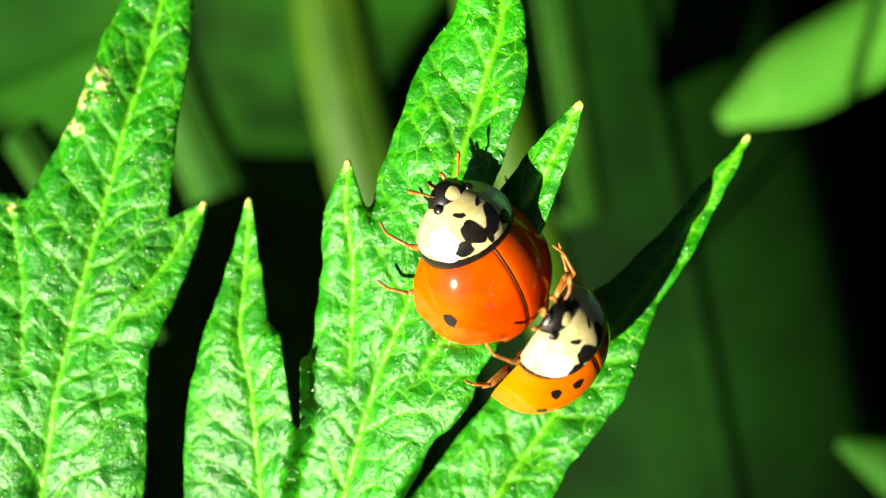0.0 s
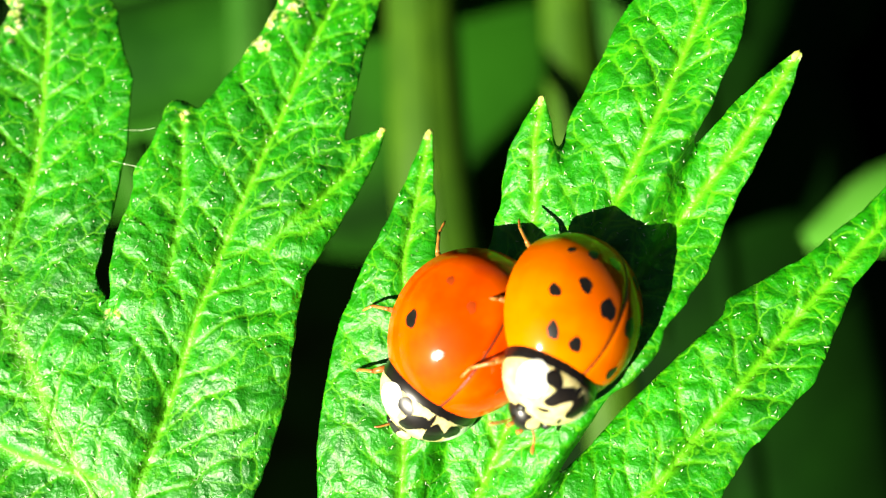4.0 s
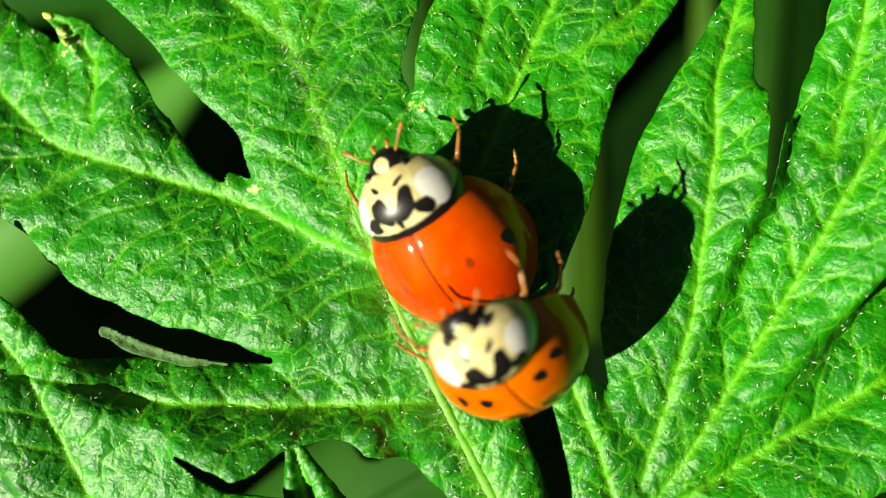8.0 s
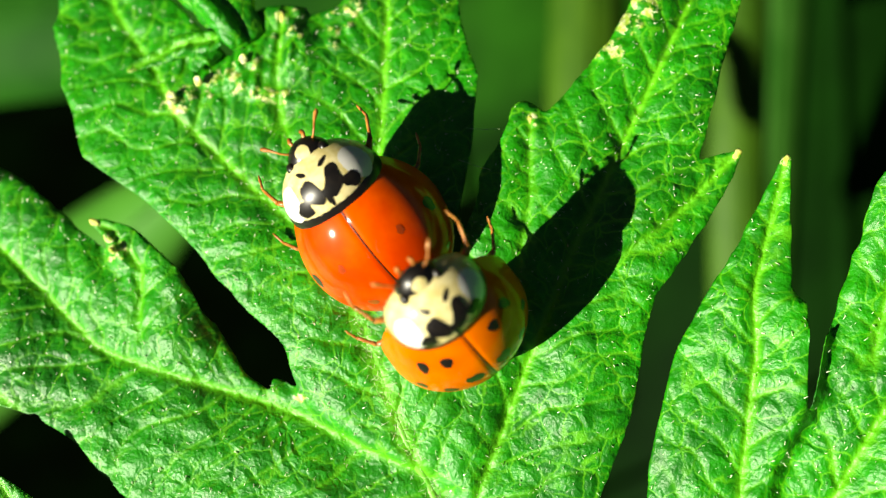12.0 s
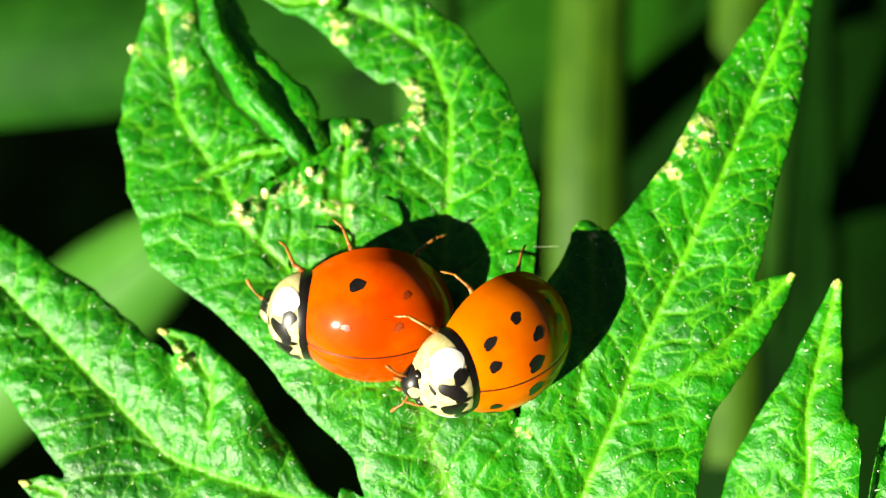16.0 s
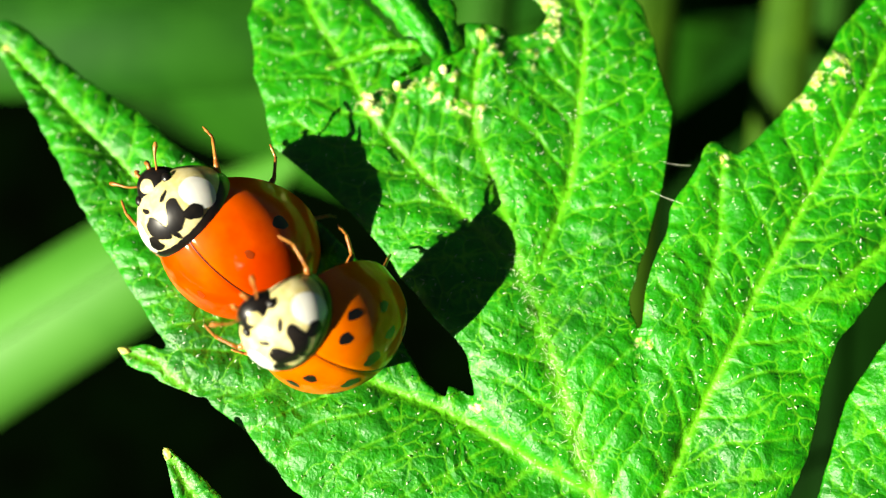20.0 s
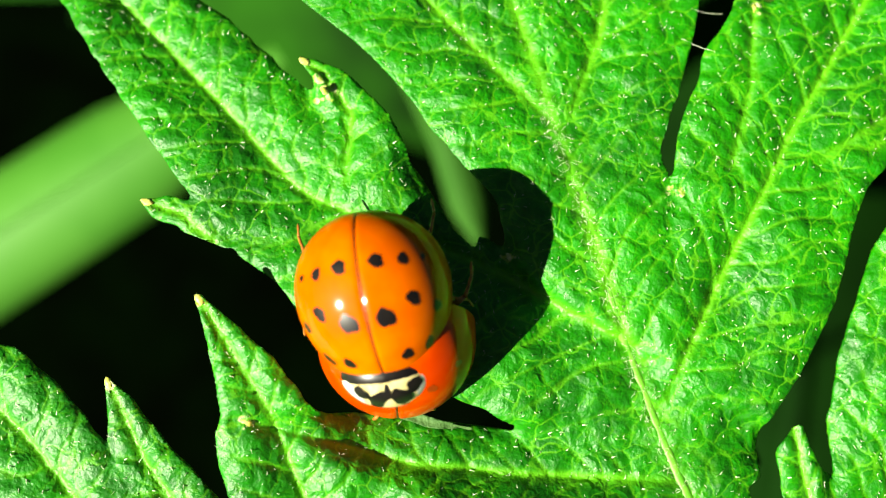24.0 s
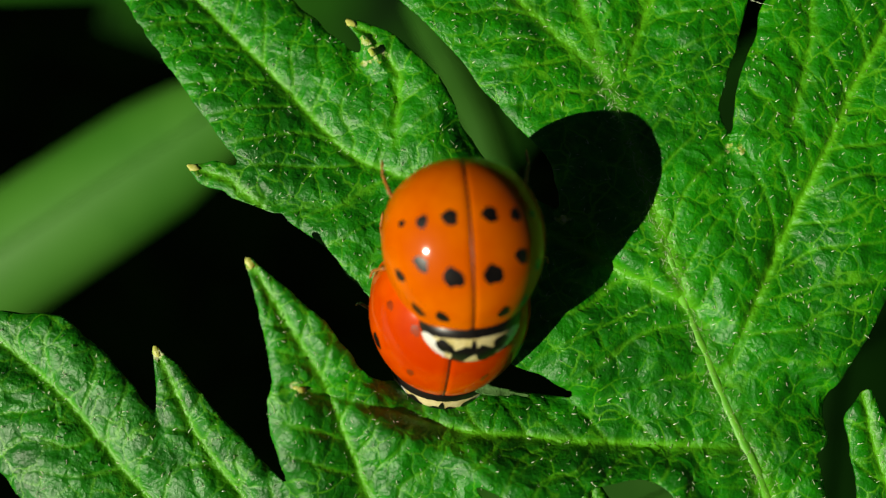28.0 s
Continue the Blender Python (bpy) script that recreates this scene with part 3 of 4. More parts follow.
# smaller pieces that lie over or under the blade
EXTRAS = [
    ("small_lobe", lobe([(-11.3, -12.5), (-12.3, -10.6), (-13.2, -8.6)], [1.57, 1.46, 1.14, 0.81, 0.44, 0.15], [1.31, 1.22, 1.13, 0.85, 0.48, 0.15], -0.1, 0.5, 1.2), None),
    ("curled_leaflet", lobe([(-19.6, 11.3), (-21.1, 10.9), (-22.5, 10.0)], [0.43, 0.5, 0.5, 0.43, 0.24, 0.08], [0.29, 0.38, 0.47, 0.34, 0.21, 0.08], 0.55, 0.6, 0.7), None),
    ("curled_leaflet", lobe([(-18.6, 17.4), (-20.1, 17.1), (-21.6, 17.6)], [0.54, 0.5, 0.43, 0.32, 0.21, 0.1], [0.54, 0.59, 0.63, 0.58, 0.38, 0.1], 0.25, 0.5, 0.7), None),
    ("under_lobe", lobe([(0.0, -15.0), (2.6, -12.7), (4.3, -11.2), (5.9, -9.9), (7.4, -8.9)], [0.65, 0.65, 0.62, 0.59, 0.5, 0.1], [1.1, 1.08, 1.03, 0.9, 0.5, 0.1], -0.5, 0.4, 1.2), None),
    ("folded_edge", lobe([(-19.4, -5.8), (-18.4, -6.2), (-16.7, -6.5), (-14.4, -6.45)], [0.16, 0.2, 0.17, 0.12, 0.08, 0.03], [0.2, 0.24, 0.18, 0.1, 0.07, 0.03], 0.05, 0.15, 2.0), LEAF_UNDER),
]
for name, lb, skin in EXTRAS:
    sheet_parts(*build_leaf([lb], 0.07), leaf, [name], skin)

line = [(x, y, leaf_height(x, y) - 0.15) for x, y in smooth_line(LOBES[0]["rib"], 60) if leaf_inside(x, y)]
part("rib", tube(line, np.linspace(0.27, 0.05, len(line)), 8), RIB, leaf, "pale green leaf rib")


def folded(points, radii, seed, steps=40, ridges=3):
    """A leaf piece rolled up on itself: a closed roll with deep lengthwise folds."""
    q = smooth_line(points, steps)
    rad = np.interp(np.linspace(0, 1, steps), np.linspace(0, 1, len(radii)), radii)
    rs = random.Random(seed)
    ph = [rs.uniform(0, 6.28) for _ in range(4)]
    verts, faces = [], []
    n = 36
    for i, p in enumerate(q):
        d = (Vector(q[min(i + 1, steps - 1)]) - Vector(q[max(i - 1, 0)])).normalized()
        u = d.cross(Vector((0, 0, 1))).normalized()
        v = u.cross(d)
        for k in range(n):
            a = 2 * math.pi * k / n
            w = 1 + 0.40 * math.sin(ridges * a + ph[0] + 0.05 * i) + 0.10 * math.sin(7 * a + ph[1] - 0.2 * i) + 0.08 * math.sin(0.7 * i + ph[2] + 2 * a) + 0.05 * math.sin(1.9 * i + ph[3])
            verts.append((Vector(p) + (u * math.cos(a) + 0.75 * v * math.sin(a)) * float(rad[i]) * w) * MM)
    for i in range(steps - 1):
        for k in range(n):
            a, c = i * n + k, i * n + (k + 1) % n
            faces.append((a, c, c + n, a + n))
    faces.append(tuple(range(n))[::-1])
    faces.append(tuple(range(len(verts) - n, len(verts))))
    return verts, faces


part("rolled_lobe", folded([(-18.4, 11.2, -0.9), (-19.4, 12.4, -0.9), (-21.0, 13.9, -1.1), (-22.3, 15.4, -1.4), (-22.8, 17.1, -1.7), (-23.0, 18.6, -2.0)], [0.5, 0.85, 0.85, 0.75, 0.7, 0.55, 0.3], 3), LEAF, leaf, "rolled-up crumpled green lobe")
for k, (pts, rad) in enumerate((([(-23.0, 17.9, -1.9), (-23.9, 18.4, -1.9), (-24.9, 18.3, -2.1), (-25.6, 19.0, -2.4)], [0.3, 0.5, 0.5, 0.12]),
                                ([(-23.0, 18.2, -1.8), (-23.6, 19.2, -1.8), (-23.9, 20.6, -2.2)], [0.3, 0.45, 0.15]),
                                ([(-22.8, 18.0, -1.9), (-22.3, 19.0, -1.9), (-22.3, 20.3, -2.4)], [0.3, 0.4, 0.12]),
                                ([(-19.4, 11.0, -0.9), (-20.0, 10.6, -0.7), (-20.2, 10.1, -0.7)], [0.2, 0.35, 0.12]))):
    part("curled_leaflet", folded(pts, rad, 10 + k, 16, 2), LEAF, leaf, "small curled leaflet")
for k, (x, y, z, q) in enumerate(((-23.7, 18.7, -1.35, 0.34), (-24.2, 18.4, -1.5, 0.2), (-18.75, 17.25, -2.2, 0.2), (-21.3, 17.7, -2.1, 0.14), (-20.75, 9.0, -0.45, 0.2), (-19.9, 9.7, -0.5, 0.16), (-18.4, 10.6, -0.6, 0.15), (-26.0, 14.9, -2.4, 0.14), (-22.1, 3.6, 0.15, 0.14))):
    part("gall", folded([(x - q, y, z), (x - 0.4 * q, y + 0.2 * q, z + 0.15 * q), (x + 0.4 * q, y - 0.1 * q, z + 0.1 * q), (x + q, y + 0.1 * q, z)], [0.25 * q, 0.9 * q, q, 0.3 * q], 50 + k, 8, 3), GALL, leaf, "pale yellow gall")

stalk = smooth_line([(-5.2, -11.8, 0.3), (-3.5, -15, -0.6), (0, -24, -8), (3, -32, -40), (4, -38, -201)], 24)
part("leaf_stalk", tube(stalk, np.linspace(0.45, 0.9, 24), 10), STEM, leaf, "green leaf stalk")

# pale knobs at the tips of the teeth
def knob(x, y, z, r, long=1.0, turn=0.0):
    verts, faces = [], []
    rs = random.Random(int(x * 97 + y * 31))
    for j in range(7):
        lat = math.pi * (j / 6 - 0.5)
        for i in range(10):
            a = 2 * math.pi * i / 10
            q = r * rs.uniform(0.82, 1.15)
            px, py, pz = long * q * math.cos(a) * math.cos(lat), q * math.sin(a) * math.cos(lat), 0.4 * q * math.sin(lat)
            verts.append(((x + px * math.cos(turn) - py * math.sin(turn)) * MM, (y + px * math.sin(turn) + py * math.cos(turn)) * MM, (z + pz) * MM))
    for j in range(6):
        for i in range(10):
            a, b = j * 10 + i, j * 10 + (i + 1) % 10
            faces.append((a, b, b + 10, a + 10))
    return verts, faces


for k, lb in enumerate(LOBES):
    if k in (0,):
        continue
    (xa, ya), (xb, yb) = lb["rib"][-2:]
    if leaf_inside(xb - 0.1 * (xb - xa), yb - 0.1 * (yb - ya)):
        part("tip_knob", knob(xb, yb, leaf_height(xb, yb) - 0.04, 0.12, 1.7, math.atan2(yb - ya, xb - xa)), TIP, leaf, "yellowish hardened tip")

def hairs(count, seed):
    """Short silvery hairs that stand on the blade."""
    r = np.random.RandomState(seed)
    inside = np.argwhere(TOP > 0.1)
    pick = inside[r.randint(0, len(inside), count)]
    x, y = GX[pick[:, 0], pick[:, 1]], GY[pick[:, 0], pick[:, 1]]
    z = ZZ[pick[:, 0], pick[:, 1]] + 0.06
    x, y = x + r.uniform(-0.05, 0.05, count), y + r.uniform(-0.05, 0.05, count)
    a = r.uniform(0, 6.28, count)
    ln = r.uniform(0.04, 0.19, count)
    rise = r.uniform(0.02, 0.12, count)
    w = r.uniform(0.007, 0.017, count)
    dx, dy = np.cos(a), np.sin(a)
    v = np.stack([np.stack([x - dy * w, y + dx * w, z], 1), np.stack([x + dy * w, y - dx * w, z], 1),
                  np.stack([x + dx * ln * 0.6, y + dy * ln * 0.6, z + rise], 1), np.stack([x + dx * ln, y + dy * ln, z + rise * 0.9], 1)], 1).reshape(-1, 3) * MM
    f = np.arange(count)[:, None] * 4
    faces = np.concatenate([f + [0, 1, 2], f + [2, 1, 3], f + [0, 2, 3]])
    ob = part("hairs", (v, faces.tolist()), HAIR, leaf, "short silvery hairs on the blade")
    ob["kind"] = "stuff"


hairs(6000, 2)


def rib_hairs(count, seed):
    """Longer hairs along the main rib."""
    r = np.random.RandomState(seed)
    q = smooth_line(LOBES[0]["rib"], 200)
    verts, faces = [], []
    for _ in range(count):
        i = int(r.uniform(0, 150))
        x, y = q[i] + r.normal(0, 0.22, 2)
        z = leaf_height(x, y) - 0.02
        a, ln, w = r.uniform(0, 6.28), r.uniform(0.12, 0.34), 0.007
        dx, dy = math.cos(a), math.sin(a)
        m = len(verts)
        verts += [((x - dy * w) * MM, (y + dx * w) * MM, z * MM), ((x + dy * w) * MM, (y - dx * w) * MM, z * MM), ((x + dx * ln) * MM, (y + dy * ln) * MM, (z + 0.5 * ln) * MM), (x * MM, y * MM, (z + 2 * w) * MM)]
        faces += [(m, m + 1, m + 2), (m + 1, m + 3, m + 2), (m + 3, m, m + 2)]
    ob = part("hairs", (verts, faces), HAIR, leaf, "longer hairs along the main rib")
    ob["kind"] = "stuff"


rib_hairs(700, 8)

# thin silk threads across the cleft beside the curled lobe
for a, b in (((-10.6, 7.5), (-9.5, 7.2)), ((-10.3, 8.6), (-9.3, 8.7))):
    za, zb = leaf_height(*a), leaf_height(*b)
    line = [(a[0] + (b[0] - a[0]) * u, a[1] + (b[1] - a[1]) * u, za + (zb - za) * u + 0.05 - 0.15 * math.sin(3.14 * u)) for u in np.linspace(0, 1, 12)]
    strand = tube(line, [0.007] * 12, 5)
    tagged(new("silk_thread", mesh_of("silk_thread", strand[0], strand[1], HAIR)), "fine pale silk thread stretched between leaf edges", "thread", "silk threads")

# ---- the ladybirds ----
# local axes: x ahead, y to its left, z up, millimetres; the origin lies under the middle of the wing cases
def dome_point(d, size, mid, taper):
    """A point of a half ellipsoid from a unit direction."""
    x, y, z = d
    return ((mid[0] + size[0] * x) * MM, (mid[1] + size[1] * y * (1 - taper * x)) * MM, (mid[2] + size[2] * z) * MM)


def half_dome(size, mid, taper, side, skirt=-0.25, groove=0.05):
    """One half of a dome: side +1 for its left, -1 for its right."""
    nu, nv = 56, 36
    verts, faces = [], []
    for i in range(nu + 1):
        lon = math.pi * i / nu
        for j in range(nv + 1):
            lat = j / nv * math.pi / 2
            d = Vector((math.cos(lon), side * math.sin(lon) * math.cos(lat), math.sin(lon) * math.sin(lat)))
            if j == 0:
                d.z = skirt * math.sin(lon)
            p = Vector(dome_point(d, size, mid, taper))
            p.z -= groove * MM * math.exp(-(p.y / (0.07 * MM)) ** 2)
            verts.append(p)
    for i in range(nu):
        for j in range(nv):
            a = i * (nv + 1) + j
            q = (a, a + 1, a + nv + 2, a + nv + 1)
            faces.append(q if side > 0 else q[::-1])
    return verts, faces


def dome_patch(centre, rx, ry, turn, size, mid, taper, lift=1.004, wobble=0.16, seed=0, rings=5):
    """A spot that lies on a dome: centre is a direction, rx and ry its half widths in radians."""
    r = random.Random(seed)
    c = Vector(centre).normalized()
    u = Vector((1, 0, 0)) - c * c.x
    u.normalize()
    v = c.cross(u)
    n = 36
    w1, w2, w3 = r.uniform(0, 6.28), r.uniform(0, 6.28), r.uniform(0, 6.28)
    jag = [1 + wobble * (0.6 * math.sin(2 * a + w1) + 0.5 * math.sin(3 * a + w2) + 0.35 * math.sin(5 * a + w3)) for a in (2 * math.pi * i / n for i in range(n))]
    verts, faces = [Vector(dome_point(c * lift, size, mid, taper))], []
    for k in range(1, rings + 1):
        for i in range(n):
            a = 2 * math.pi * i / n
            q = k / rings * (jag[i] if k > 1 else 1)
            e, f = rx * q * math.cos(a), ry * q * math.sin(a)
            e, f = e * math.cos(turn) - f * math.sin(turn), e * math.sin(turn) + f * math.cos(turn)
            verts.append(Vector(dome_point((c + u * e + v * f).normalized() * lift, size, mid, taper)))
    for i in range(n):
        faces.append((0, 1 + i, 1 + (i + 1) % n))
    for k in range(rings - 1):
        for i in range(n):
            a, b = 1 + k * n + i, 1 + k * n + (i + 1) % n
            faces.append((a, a + n, b + n, b))
    return verts, faces


def whole_dome(size, mid, taper, skirt=-0.35):
    nu, nv = 28, 12
    verts, faces = [], []
    for j in range(nv + 1):
        lat = -0.35 + (math.pi / 2 + 0.35) * j / nv
        for i in range(nu):
            a = 2 * math.pi * i / nu
            d = (math.cos(a) * math.cos(lat), math.sin(a) * math.cos(lat), math.sin(lat))
            verts.append(dome_point(d, size, mid, taper))
    for j in range(nv):
        for i in range(nu):
            a, b = j * nu + i, j * nu + (i + 1) % nu
            faces.append((a, b, b + nu, a + nu))
    faces.append(tuple(range(nu))[::-1])
    return verts, faces


def ladybird(name, label, shell, spots, scale=1.0, faint=(), size=(2.78, 2.46, 2.2)):
    """A ladybird in parts; spots are directions on its dome with a size."""
    bug = thing(name, label, "ladybird", "mating ladybirds")
    mid, taper = (0.0, 0.0, 0.75), 0.07
    for side in (1, -1):
        case = part("wing_case", half_dome(size, mid, taper, side), shell, bug)
        for k, (d, r) in enumerate(spots):
            part("spot", dome_patch((d[0], side * d[1], d[2]), r * 1.12, r * 0.96, 0.3 * k, size, mid, taper, seed=k), BLACK, case, "black spot")
        for k, (d, r) in enumerate(faint):
            part("spot", dome_patch((d[0], side * d[1], d[2]), r, r * 0.8, 0.5 * k, size, mid, taper, seed=30 + k), RUST, case, "faint brown spot")
    seam = [(size[0] * math.cos(a) * 1.0, 0.0, mid[2] + size[2] * math.sin(a) - 0.045) for a in np.linspace(0.25, math.pi - 0.12, 40)]
    part("seam", tube(seam, [0.035] * 40, 6), SEAM, bug, "thin dark seam between the wing cases")
    part("shoulder_plate", dome_patch((0.93, 0, 0.36), 0.06, 0.09, 0, size, mid, taper, 1.01, 0.05, 2), SEAM, bug, "tiny dark triangular plate")
    part("belly", whole_dome((2.5, 2.15, 0.5), (0, 0, 0.55), 0.1), BLACK, bug, "dark underside")
    # neck shield
    part("collar", whole_dome((1.06, 1.69, 1.47), (2.22, 0.0, 0.74), 0.12), BLACK, bug, "black rim behind the neck shield")
    ps, pm, pt = (1.22, 1.64, 1.44), (2.42, 0.0, 0.76), 0.14
    shield = part("pronotum", whole_dome(ps, pm, pt), CREAM, bug, "cream neck shield with a dark pattern")
    for side in (1, -1):
        part("side_patch", dome_patch((0.34, side * 0.80, 0.50), 0.48, 0.36, side * 0.35, ps, pm, pt, 1.008, 0.05, 21), WHITE, shield, "white side patch")
        for k, (d, rx, ry, tn) in enumerate((((0.48, 0.25, 0.84), 0.38, 0.19, 0.52), ((0.20, 0.53, 0.82), 0.20, 0.19, -0.4), ((0.84, 0.26, 0.47), 0.14, 0.05, 1.2))):
            part("mark", dome_patch((d[0], side * d[1], d[2]), rx, ry, side * tn, ps, pm, pt, 1.013, 0.16, 7 + k + (side > 0) * 20), BLACK, shield, "black mark")
    part("mark", dome_patch((0.24, 0, 0.97), 0.26, 0.055, 0, ps, pm, pt, 1.013, 0.1, 5), BLACK, shield, "black mark")
    # head
    hs, hm = (0.60, 0.74, 0.60), (3.36, 0.0, 0.42)
    head = part("head", whole_dome(hs, hm, 0.2), BLACK, bug, "small black head with a cream face")
    part("face_mark", dome_patch((0.72, 0, 0.72), 0.36, 0.42, 0, hs, hm, 0.2, 1.02, 0.1, 3), CREAM, head, "cream face")
    for side in (1, -1):
        part("eye", whole_dome((0.2, 0.17, 0.22), (3.46, side * 0.60, 0.72), 0), BLACK, head, "black eye")
        part("antenna", tube(smooth_line([(3.72, side * 0.40, 0.4), (3.98, side * 0.66, 0.45), (4.15, side * 0.80, 0.3), (4.28, side * 1.0, 0.15), (4.32, side * 1.06, 0.12)], 9), [0.055, 0.04, 0.035, 0.035, 0.035, 0.04, 0.06, 0.075, 0.05], 6), AMBER, head)
        part("palp", tube([(3.78, side * 0.18, 0.3), (3.95, side * 0.26, 0.12), (3.98, side * 0.22, 0.02)], [0.07, 0.07, 0.09], 6), AMBER, head)
        for root, knee, ankle, toe in (((1.9, 1.15, 0.35), (2.60, 1.80, 0.25), (2.95, 2.05, -0.45), (3.25, 1.95, -0.85)),
                                       ((0.4, 1.5, 0.2), (0.7, 2.42, 0.02), (0.95, 2.80, -0.50), (1.3, 2.92, -0.78)),
                                       ((-1.1, 1.2, 0.2), (-1.6, 2.08, -0.1), (-2.15, 2.28, -0.55), (-2.55, 2.25, -0.80))):
            leg = part("leg", tube([(p[0], side * p[1], p[2]) for p in smooth_line([root, knee], 5)], [0.12, 0.14, 0.13, 0.11, 0.08], 10), AMBER, bug, "amber leg")
            part("shin", tube([(p[0], side * p[1], p[2]) for p in smooth_line([knee, ankle], 5)], [0.075, 0.065, 0.055, 0.06, 0.05], 8), AMBER, leg)
            part("foot", tube([(p[0], side * p[1], p[2]) for p in smooth_line([ankle, toe], 6)], [0.04, 0.055, 0.035, 0.055, 0.04, 0.02], 6), AMBER, leg)
    for ob in bug.children_recursive:
        ob.data.transform(Matrix.Scale(scale, 4))
    return bug


def stand(x, y, z, yaw, pitch, roll):
    """A ladybird's pose: its heading, nose up by pitch, leaning by roll."""
    m = Matrix.Rotation(radians(yaw), 4, "Z") @ Matrix.Rotation(radians(-pitch), 4, "Y") @ Matrix.Rotation(radians(roll), 4, "X")
    return Matrix.Translation((x * MM, y * MM, z * MM)) @ m


def on_dome(x, y):
    """A direction of the upper dome from its parts ahead and aside."""
    return (x, y, math.sqrt(max(0.02, 1 - x * x - y * y)))


female = ladybird("ladybird", "orange-red ladybird with faint spots, carrying another on its back", RED,
                  [(on_dome(0.12, 0.88), 0.095)], faint=[(on_dome(0.25, 0.45), 0.06), (on_dome(-0.35, 0.42), 0.07), (on_dome(-0.45, 0.72), 0.06)])
male = ladybird("ladybird", "orange ladybird with many black spots, riding on another", ORANGE,
                [(on_dome(0.54, 0.38), 0.082), (on_dome(0.50, 0.66), 0.085), (on_dome(0.05, 0.23), 0.112), (on_dome(-0.08, 0.58), 0.085), (on_dome(0.10, 0.83), 0.075),
                 (on_dome(-0.55, 0.22), 0.085), (on_dome(-0.50, 0.52), 0.070), (on_dome(-0.45, 0.74), 0.045)], 0.93, size=(2.8, 2.48, 2.12))

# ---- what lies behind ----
ground = tagged(new("ground", mesh_of("ground", [(-60, -60, -0.20), (60, -60, -0.20), (60, 60, -0.20), (-60, 60, -0.20)], [(0, 1, 2, 3)], SHADED_SOIL)), "ground under the plants, deep shade put into its near-black colour", "ground", kind="structure")


def blade(points, wide, material, name, label):
    """A long leaf blade with a keel, far below the leaf."""
    q = smooth_line(points, 24)
    verts, faces = [], []
    n = 7
    for i, p in enumerate(q):
        d = Vector(q[min(i + 1, 23)]) - Vector(q[max(i - 1, 0)])
        u = Vector((-d.y, d.x, 0)).normalized()
        w = wide * (1 - 0.25 * i / 23) * (1 if i < 20 else (24 - i) / 4.5)
        for k in range(n):
            a = k / (n - 1) * 2 - 1
            verts.append((Vector(p) + u * w * a + Vector((0, 0, -0.5 * w * a * a))) * MM)
    m = len(verts)
    verts += [v - Vector((0, 0, 0.3 * MM)) for v in verts]
    for i in range(23):
        for k in range(n - 1):
            a = i * n + k
            faces.append((a, a + 1, a + n + 1, a + n))
            faces.append((m + a, m + a + n, m + a + n + 1, m + a + 1))
        for a, b in ((i * n, i * n + n), (i * n + 2 * n - 1, i * n + n - 1)):
            faces.append((a, b, b + m, a + m))
    ob = thing(name, label, "grass blade")
    part("blade", (verts, faces), material, ob)
    keel = [(p[0], p[1], p[2] + 0.05) for p in q[:-2]]
    part("keel", tube(keel, np.linspace(wide * 0.06, wide * 0.02, len(keel)), 6), material, ob)
    return ob


BACK = (
    ([(2, -8, -68), (-1.5, 20, -60), (-4, 90, -64)], 4.4, STEM, "out-of-focus upright yellow-green stem behind the leaf"),
    ([(19, -10, -72), (14, 20, -62), (12, 90, -62)], 3.2, STEM, "out-of-focus upright yellow-green stem behind the leaf"),
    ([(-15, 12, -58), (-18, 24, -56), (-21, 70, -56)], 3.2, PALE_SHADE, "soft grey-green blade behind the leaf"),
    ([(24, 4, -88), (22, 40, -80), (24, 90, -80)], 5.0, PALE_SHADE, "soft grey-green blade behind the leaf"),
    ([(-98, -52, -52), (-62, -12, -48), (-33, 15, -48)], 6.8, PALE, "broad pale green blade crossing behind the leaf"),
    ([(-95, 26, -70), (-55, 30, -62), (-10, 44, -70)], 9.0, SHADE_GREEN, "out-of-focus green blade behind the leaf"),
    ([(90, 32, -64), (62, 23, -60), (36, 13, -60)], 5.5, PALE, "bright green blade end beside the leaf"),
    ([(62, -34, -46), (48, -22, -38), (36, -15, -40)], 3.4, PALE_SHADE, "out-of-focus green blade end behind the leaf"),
    # Two added backdrop blades; their dark mottled colour stands in for deep shade.
    ([(60, -130, -140), (44, 0, -112), (44, 130, -140)], 40.0, MOTTLED_DIM, "broad backdrop blade, deep shade put into its mottled dark green"),
    ([(-90, 84, -150), (-10, 60, -122), (90, 84, -150)], 44.0, MOTTLED, "broad backdrop blade, deep shade put into its mottled dark green"),
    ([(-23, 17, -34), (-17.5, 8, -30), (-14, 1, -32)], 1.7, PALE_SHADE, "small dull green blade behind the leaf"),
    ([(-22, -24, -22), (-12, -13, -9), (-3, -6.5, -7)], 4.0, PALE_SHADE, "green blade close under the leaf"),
)
for way, wide, skin, words in BACK:
    blade(way, wide, skin, "grass_blade", words)


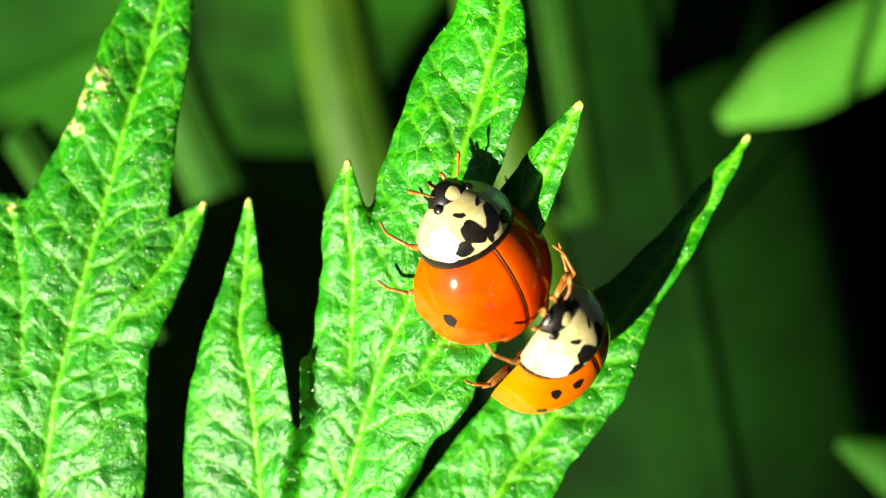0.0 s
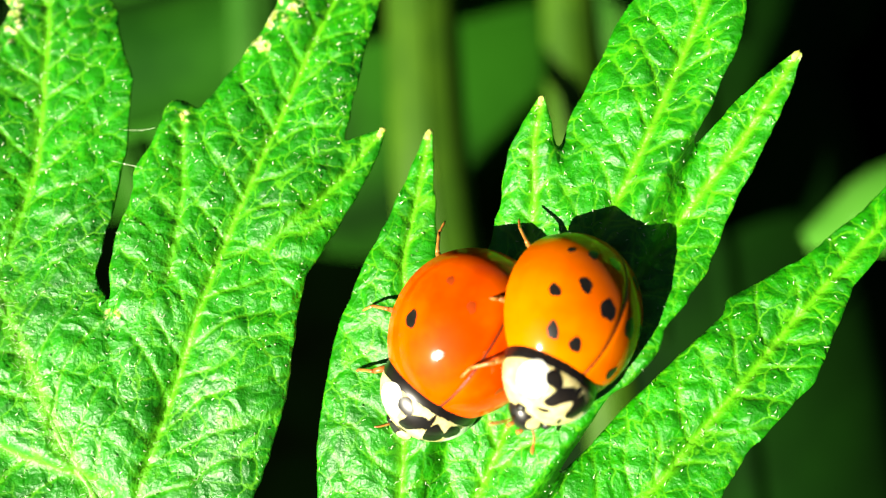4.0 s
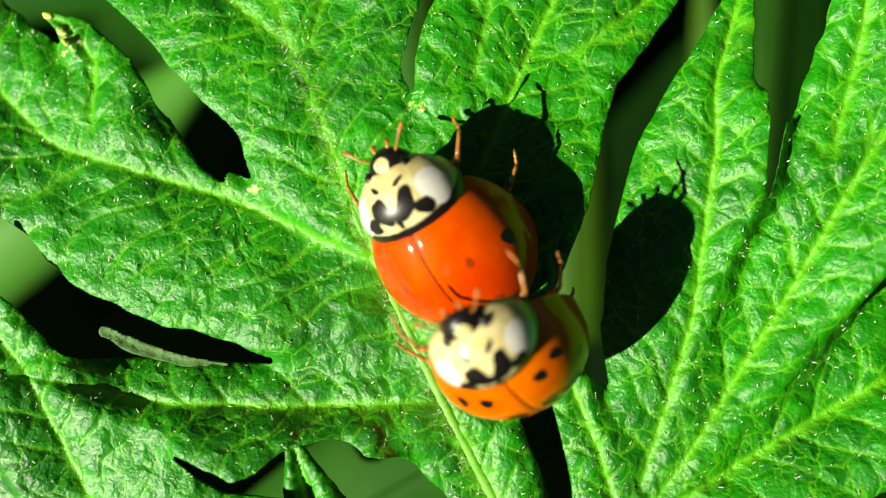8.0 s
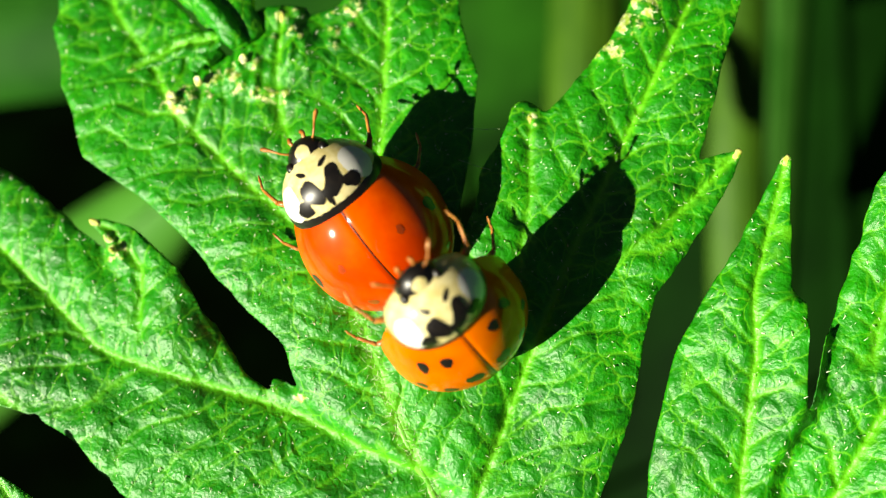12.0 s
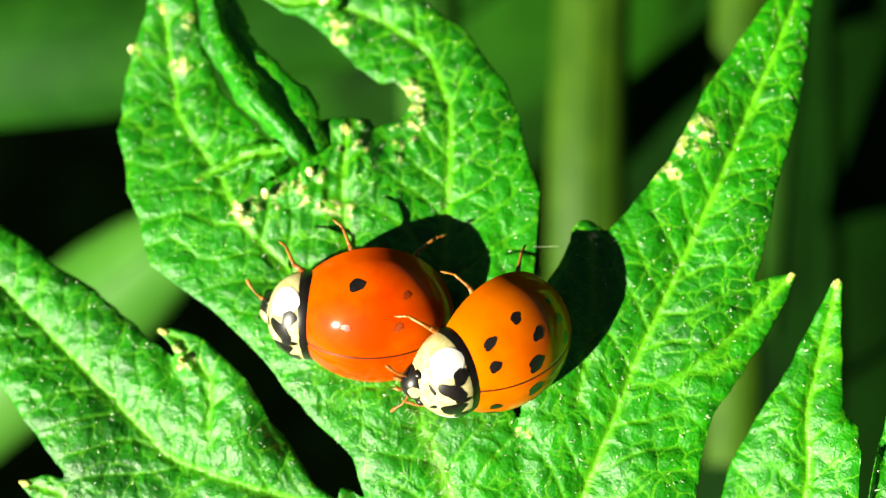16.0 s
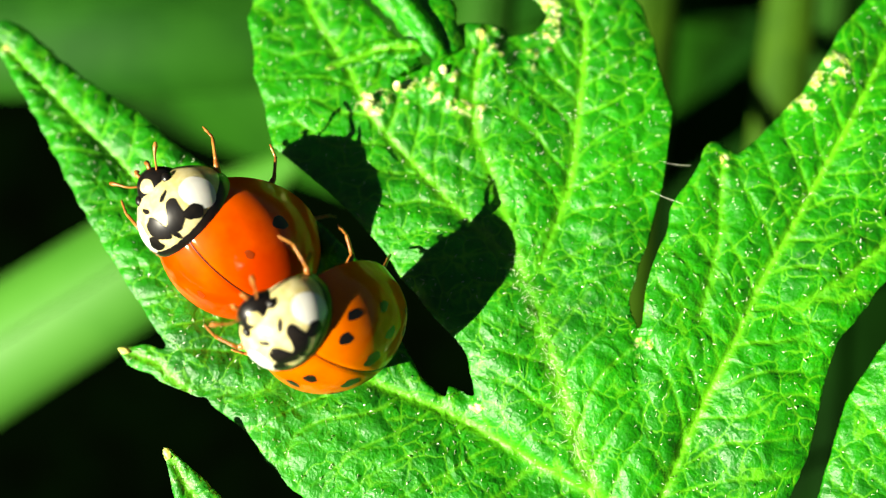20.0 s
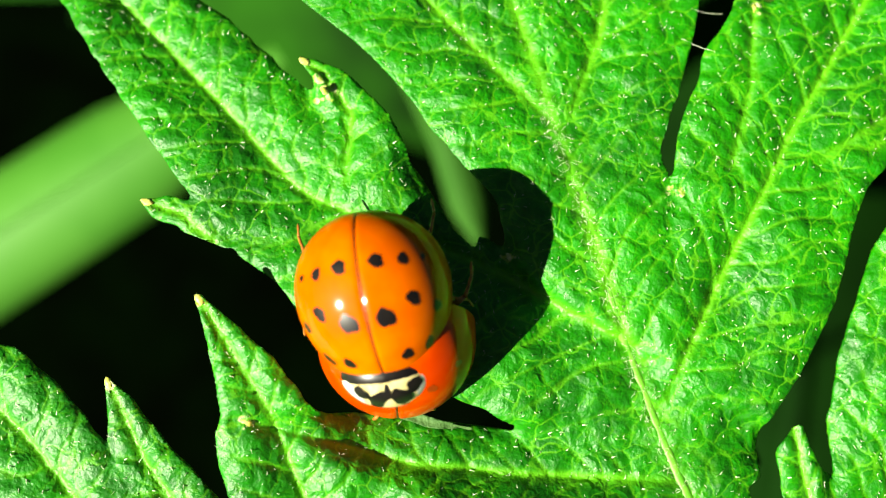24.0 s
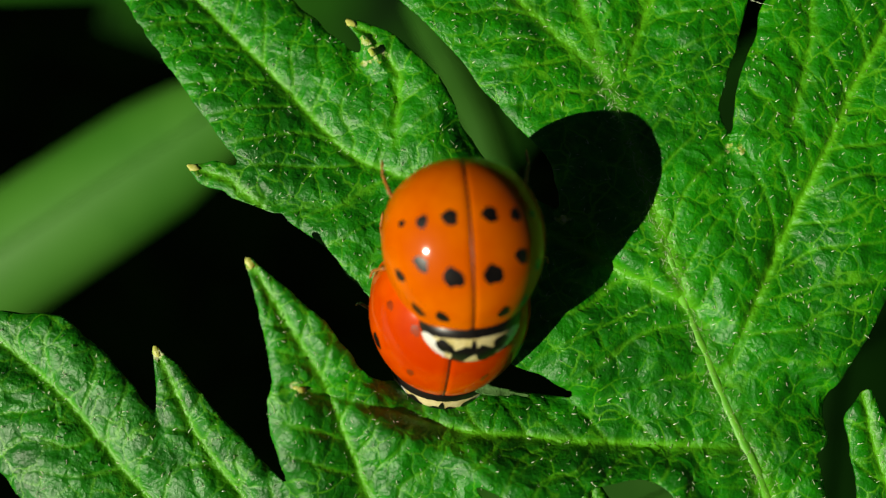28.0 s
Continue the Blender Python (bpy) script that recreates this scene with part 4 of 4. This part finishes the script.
def motions():
    """The two ladybirds wander over the leaf."""
    walk(female, [
        (0, stand(7.39, 5.21, 0.95, 104.4, 42.1, 24.8)),
        (1, stand(6.40, 6.33, 0.96, 132.8, 52.0, -3.5)),
        (2, stand(4.21, 4.76, 0.89, 171.9, 38.6, -26.9)),
        (4.5, stand(0.06, 0.11, 0.65, 240.0, -12.0, -18.0)),
        (5, stand(-1.22, -1.93, 0.65, 238.0, -12.0, -20.0)),
        (6, stand(-3.26, -3.93, 0.83, 192.5, 23.4, -45.3)),
        (6.5, stand(-5.63, -3.46, 1.17, 154.5, 46.7, -42.6)),
        (7, stand(-6.74, -2.26, 1.24, 141.4, 49.2, -36.4)),
        (8, stand(-8.56, -1.63, 1.05, 135.6, 36.8, -28.1)),
        (9, stand(-8.80, -0.61, 1.16, 102.4, 44.6, -10.6)),
        (10, stand(-10.32, 1.55, 1.00, 116.9, 38.1, -21.1)),
        (11, stand(-12.63, 2.53, 0.89, 138.0, 36.0, -22.9)),
        (14, stand(-13.96, 10.18, -0.05, 125.1, 37.7, 16.2)),
        (15, stand(-15.27, 8.57, 0.13, 155.4, 41.8, -9.4)),
        (16, stand(-15.65, 6.27, -0.25, 185.3, 1.3, -40.2)),
        (17, stand(-16.22, 4.27, -0.08, 204.0, -7.1, -34.5)),
        (18, stand(-19.62, 2.58, 0.39, 187.9, 16.0, -39.6)),
        (19, stand(-22.88, 2.60, 0.46, 164.6, 34.8, -30.1)),
        (20, stand(-24.11, 3.50, 0.50, 155.7, 42.0, -28.7)),
        (21.3, stand(-22.56, 1.01, 0.73, 218.9, -9.5, -14.3)),
        (22.5, stand(-20.65, -1.45, 0.90, 283.0, -61.1, 0.0)),
        (23, stand(-19.25, -3.62, 1.14, 288.0, -59.0, 0.0)),
        (24, stand(-18.35, -3.53, 1.16, 280.5, -61.9, 0.0)),
        (25, stand(-18.51, -3.65, 1.15, 280.4, -62.4, -0.0)),
        (26, stand(-18.55, -3.72, 1.15, 281.7, -62.6, -0.0)),
        (27, stand(-18.38, -3.50, 0.83, 286.6, -42.3, 5.0)),
        (28, stand(-18.35, -3.86, 0.83, 272.8, -41.3, -3.7)),
    ])
    walk(male, [
        (0, stand(8.96, 2.82, 2.69, 71.5, 69.4, 65.8)),
        (1, stand(8.37, 4.18, 2.65, 117.2, 81.2, 22.2)),
        (2, stand(7.11, 3.13, 2.56, 187.1, 64.1, -37.1)),
        (4.5, stand(2.17, 0.88, 1.91, 251.0, 14.4, -35.1)),
        (5, stand(0.47, -1.27, 2.00, 252.2, 19.0, -38.2)),
        (6, stand(0.04, -4.15, 2.22, 217.6, 29.2, -61.7)),
        (6.5, stand(-3.12, -5.46, 2.49, 201.0, 52.9, -64.0)),
        (7, stand(-4.94, -5.28, 2.69, 173.2, 65.2, -40.7)),
        (8, stand(-6.93, -4.39, 2.80, 156.4, 66.2, -34.2)),
        (9, stand(-8.16, -3.66, 2.91, 119.3, 73.3, -13.0)),
        (10, stand(-9.07, -1.38, 2.93, 127.3, 72.8, -14.2)),
        (11, stand(-10.51, -0.12, 2.87, 147.2, 68.3, -19.8)),
        (14, stand(-10.76, 7.77, 1.59, 111.7, 64.1, 29.2)),
        (15, stand(-11.14, 7.32, 1.57, 177.9, 60.7, -22.7)),
        (16, stand(-11.69, 5.54, 1.23, 212.0, 28.8, -44.5)),
        (17, stand(-12.94, 4.55, 1.12, 223.7, 23.0, -33.7)),
        (18, stand(-15.63, 2.26, 2.09, 211.5, 29.7, -41.3)),
        (19, stand(-19.01, 0.99, 2.33, 192.5, 49.9, -36.6)),
        (20, stand(-20.63, 1.43, 2.41, 186.6, 59.7, -43.9)),
        (21.3, stand(-20.78, 0.59, 2.20, 231.5, 25.6, -20.2)),
        (22.5, stand(-20.93, -0.25, 2.00, 276.3, -8.6, 3.6)),
        (23, stand(-20.09, -2.37, 2.18, 295.0, -8.1, 2.0)),
        (24, stand(-19.10, -2.60, 2.51, 292.0, -13.8, 7.5)),
        (25, stand(-19.23, -2.91, 2.49, 290.0, -12.8, 2.5)),
        (26, stand(-19.16, -2.88, 2.62, 288.4, -19.0, 4.4)),
        (27, stand(-19.02, -2.24, 3.04, 287.4, -15.6, -0.4)),
        (28, stand(-18.32, -2.16, 3.04, 282.6, -21.9, -4.2)),
    ])


motions()
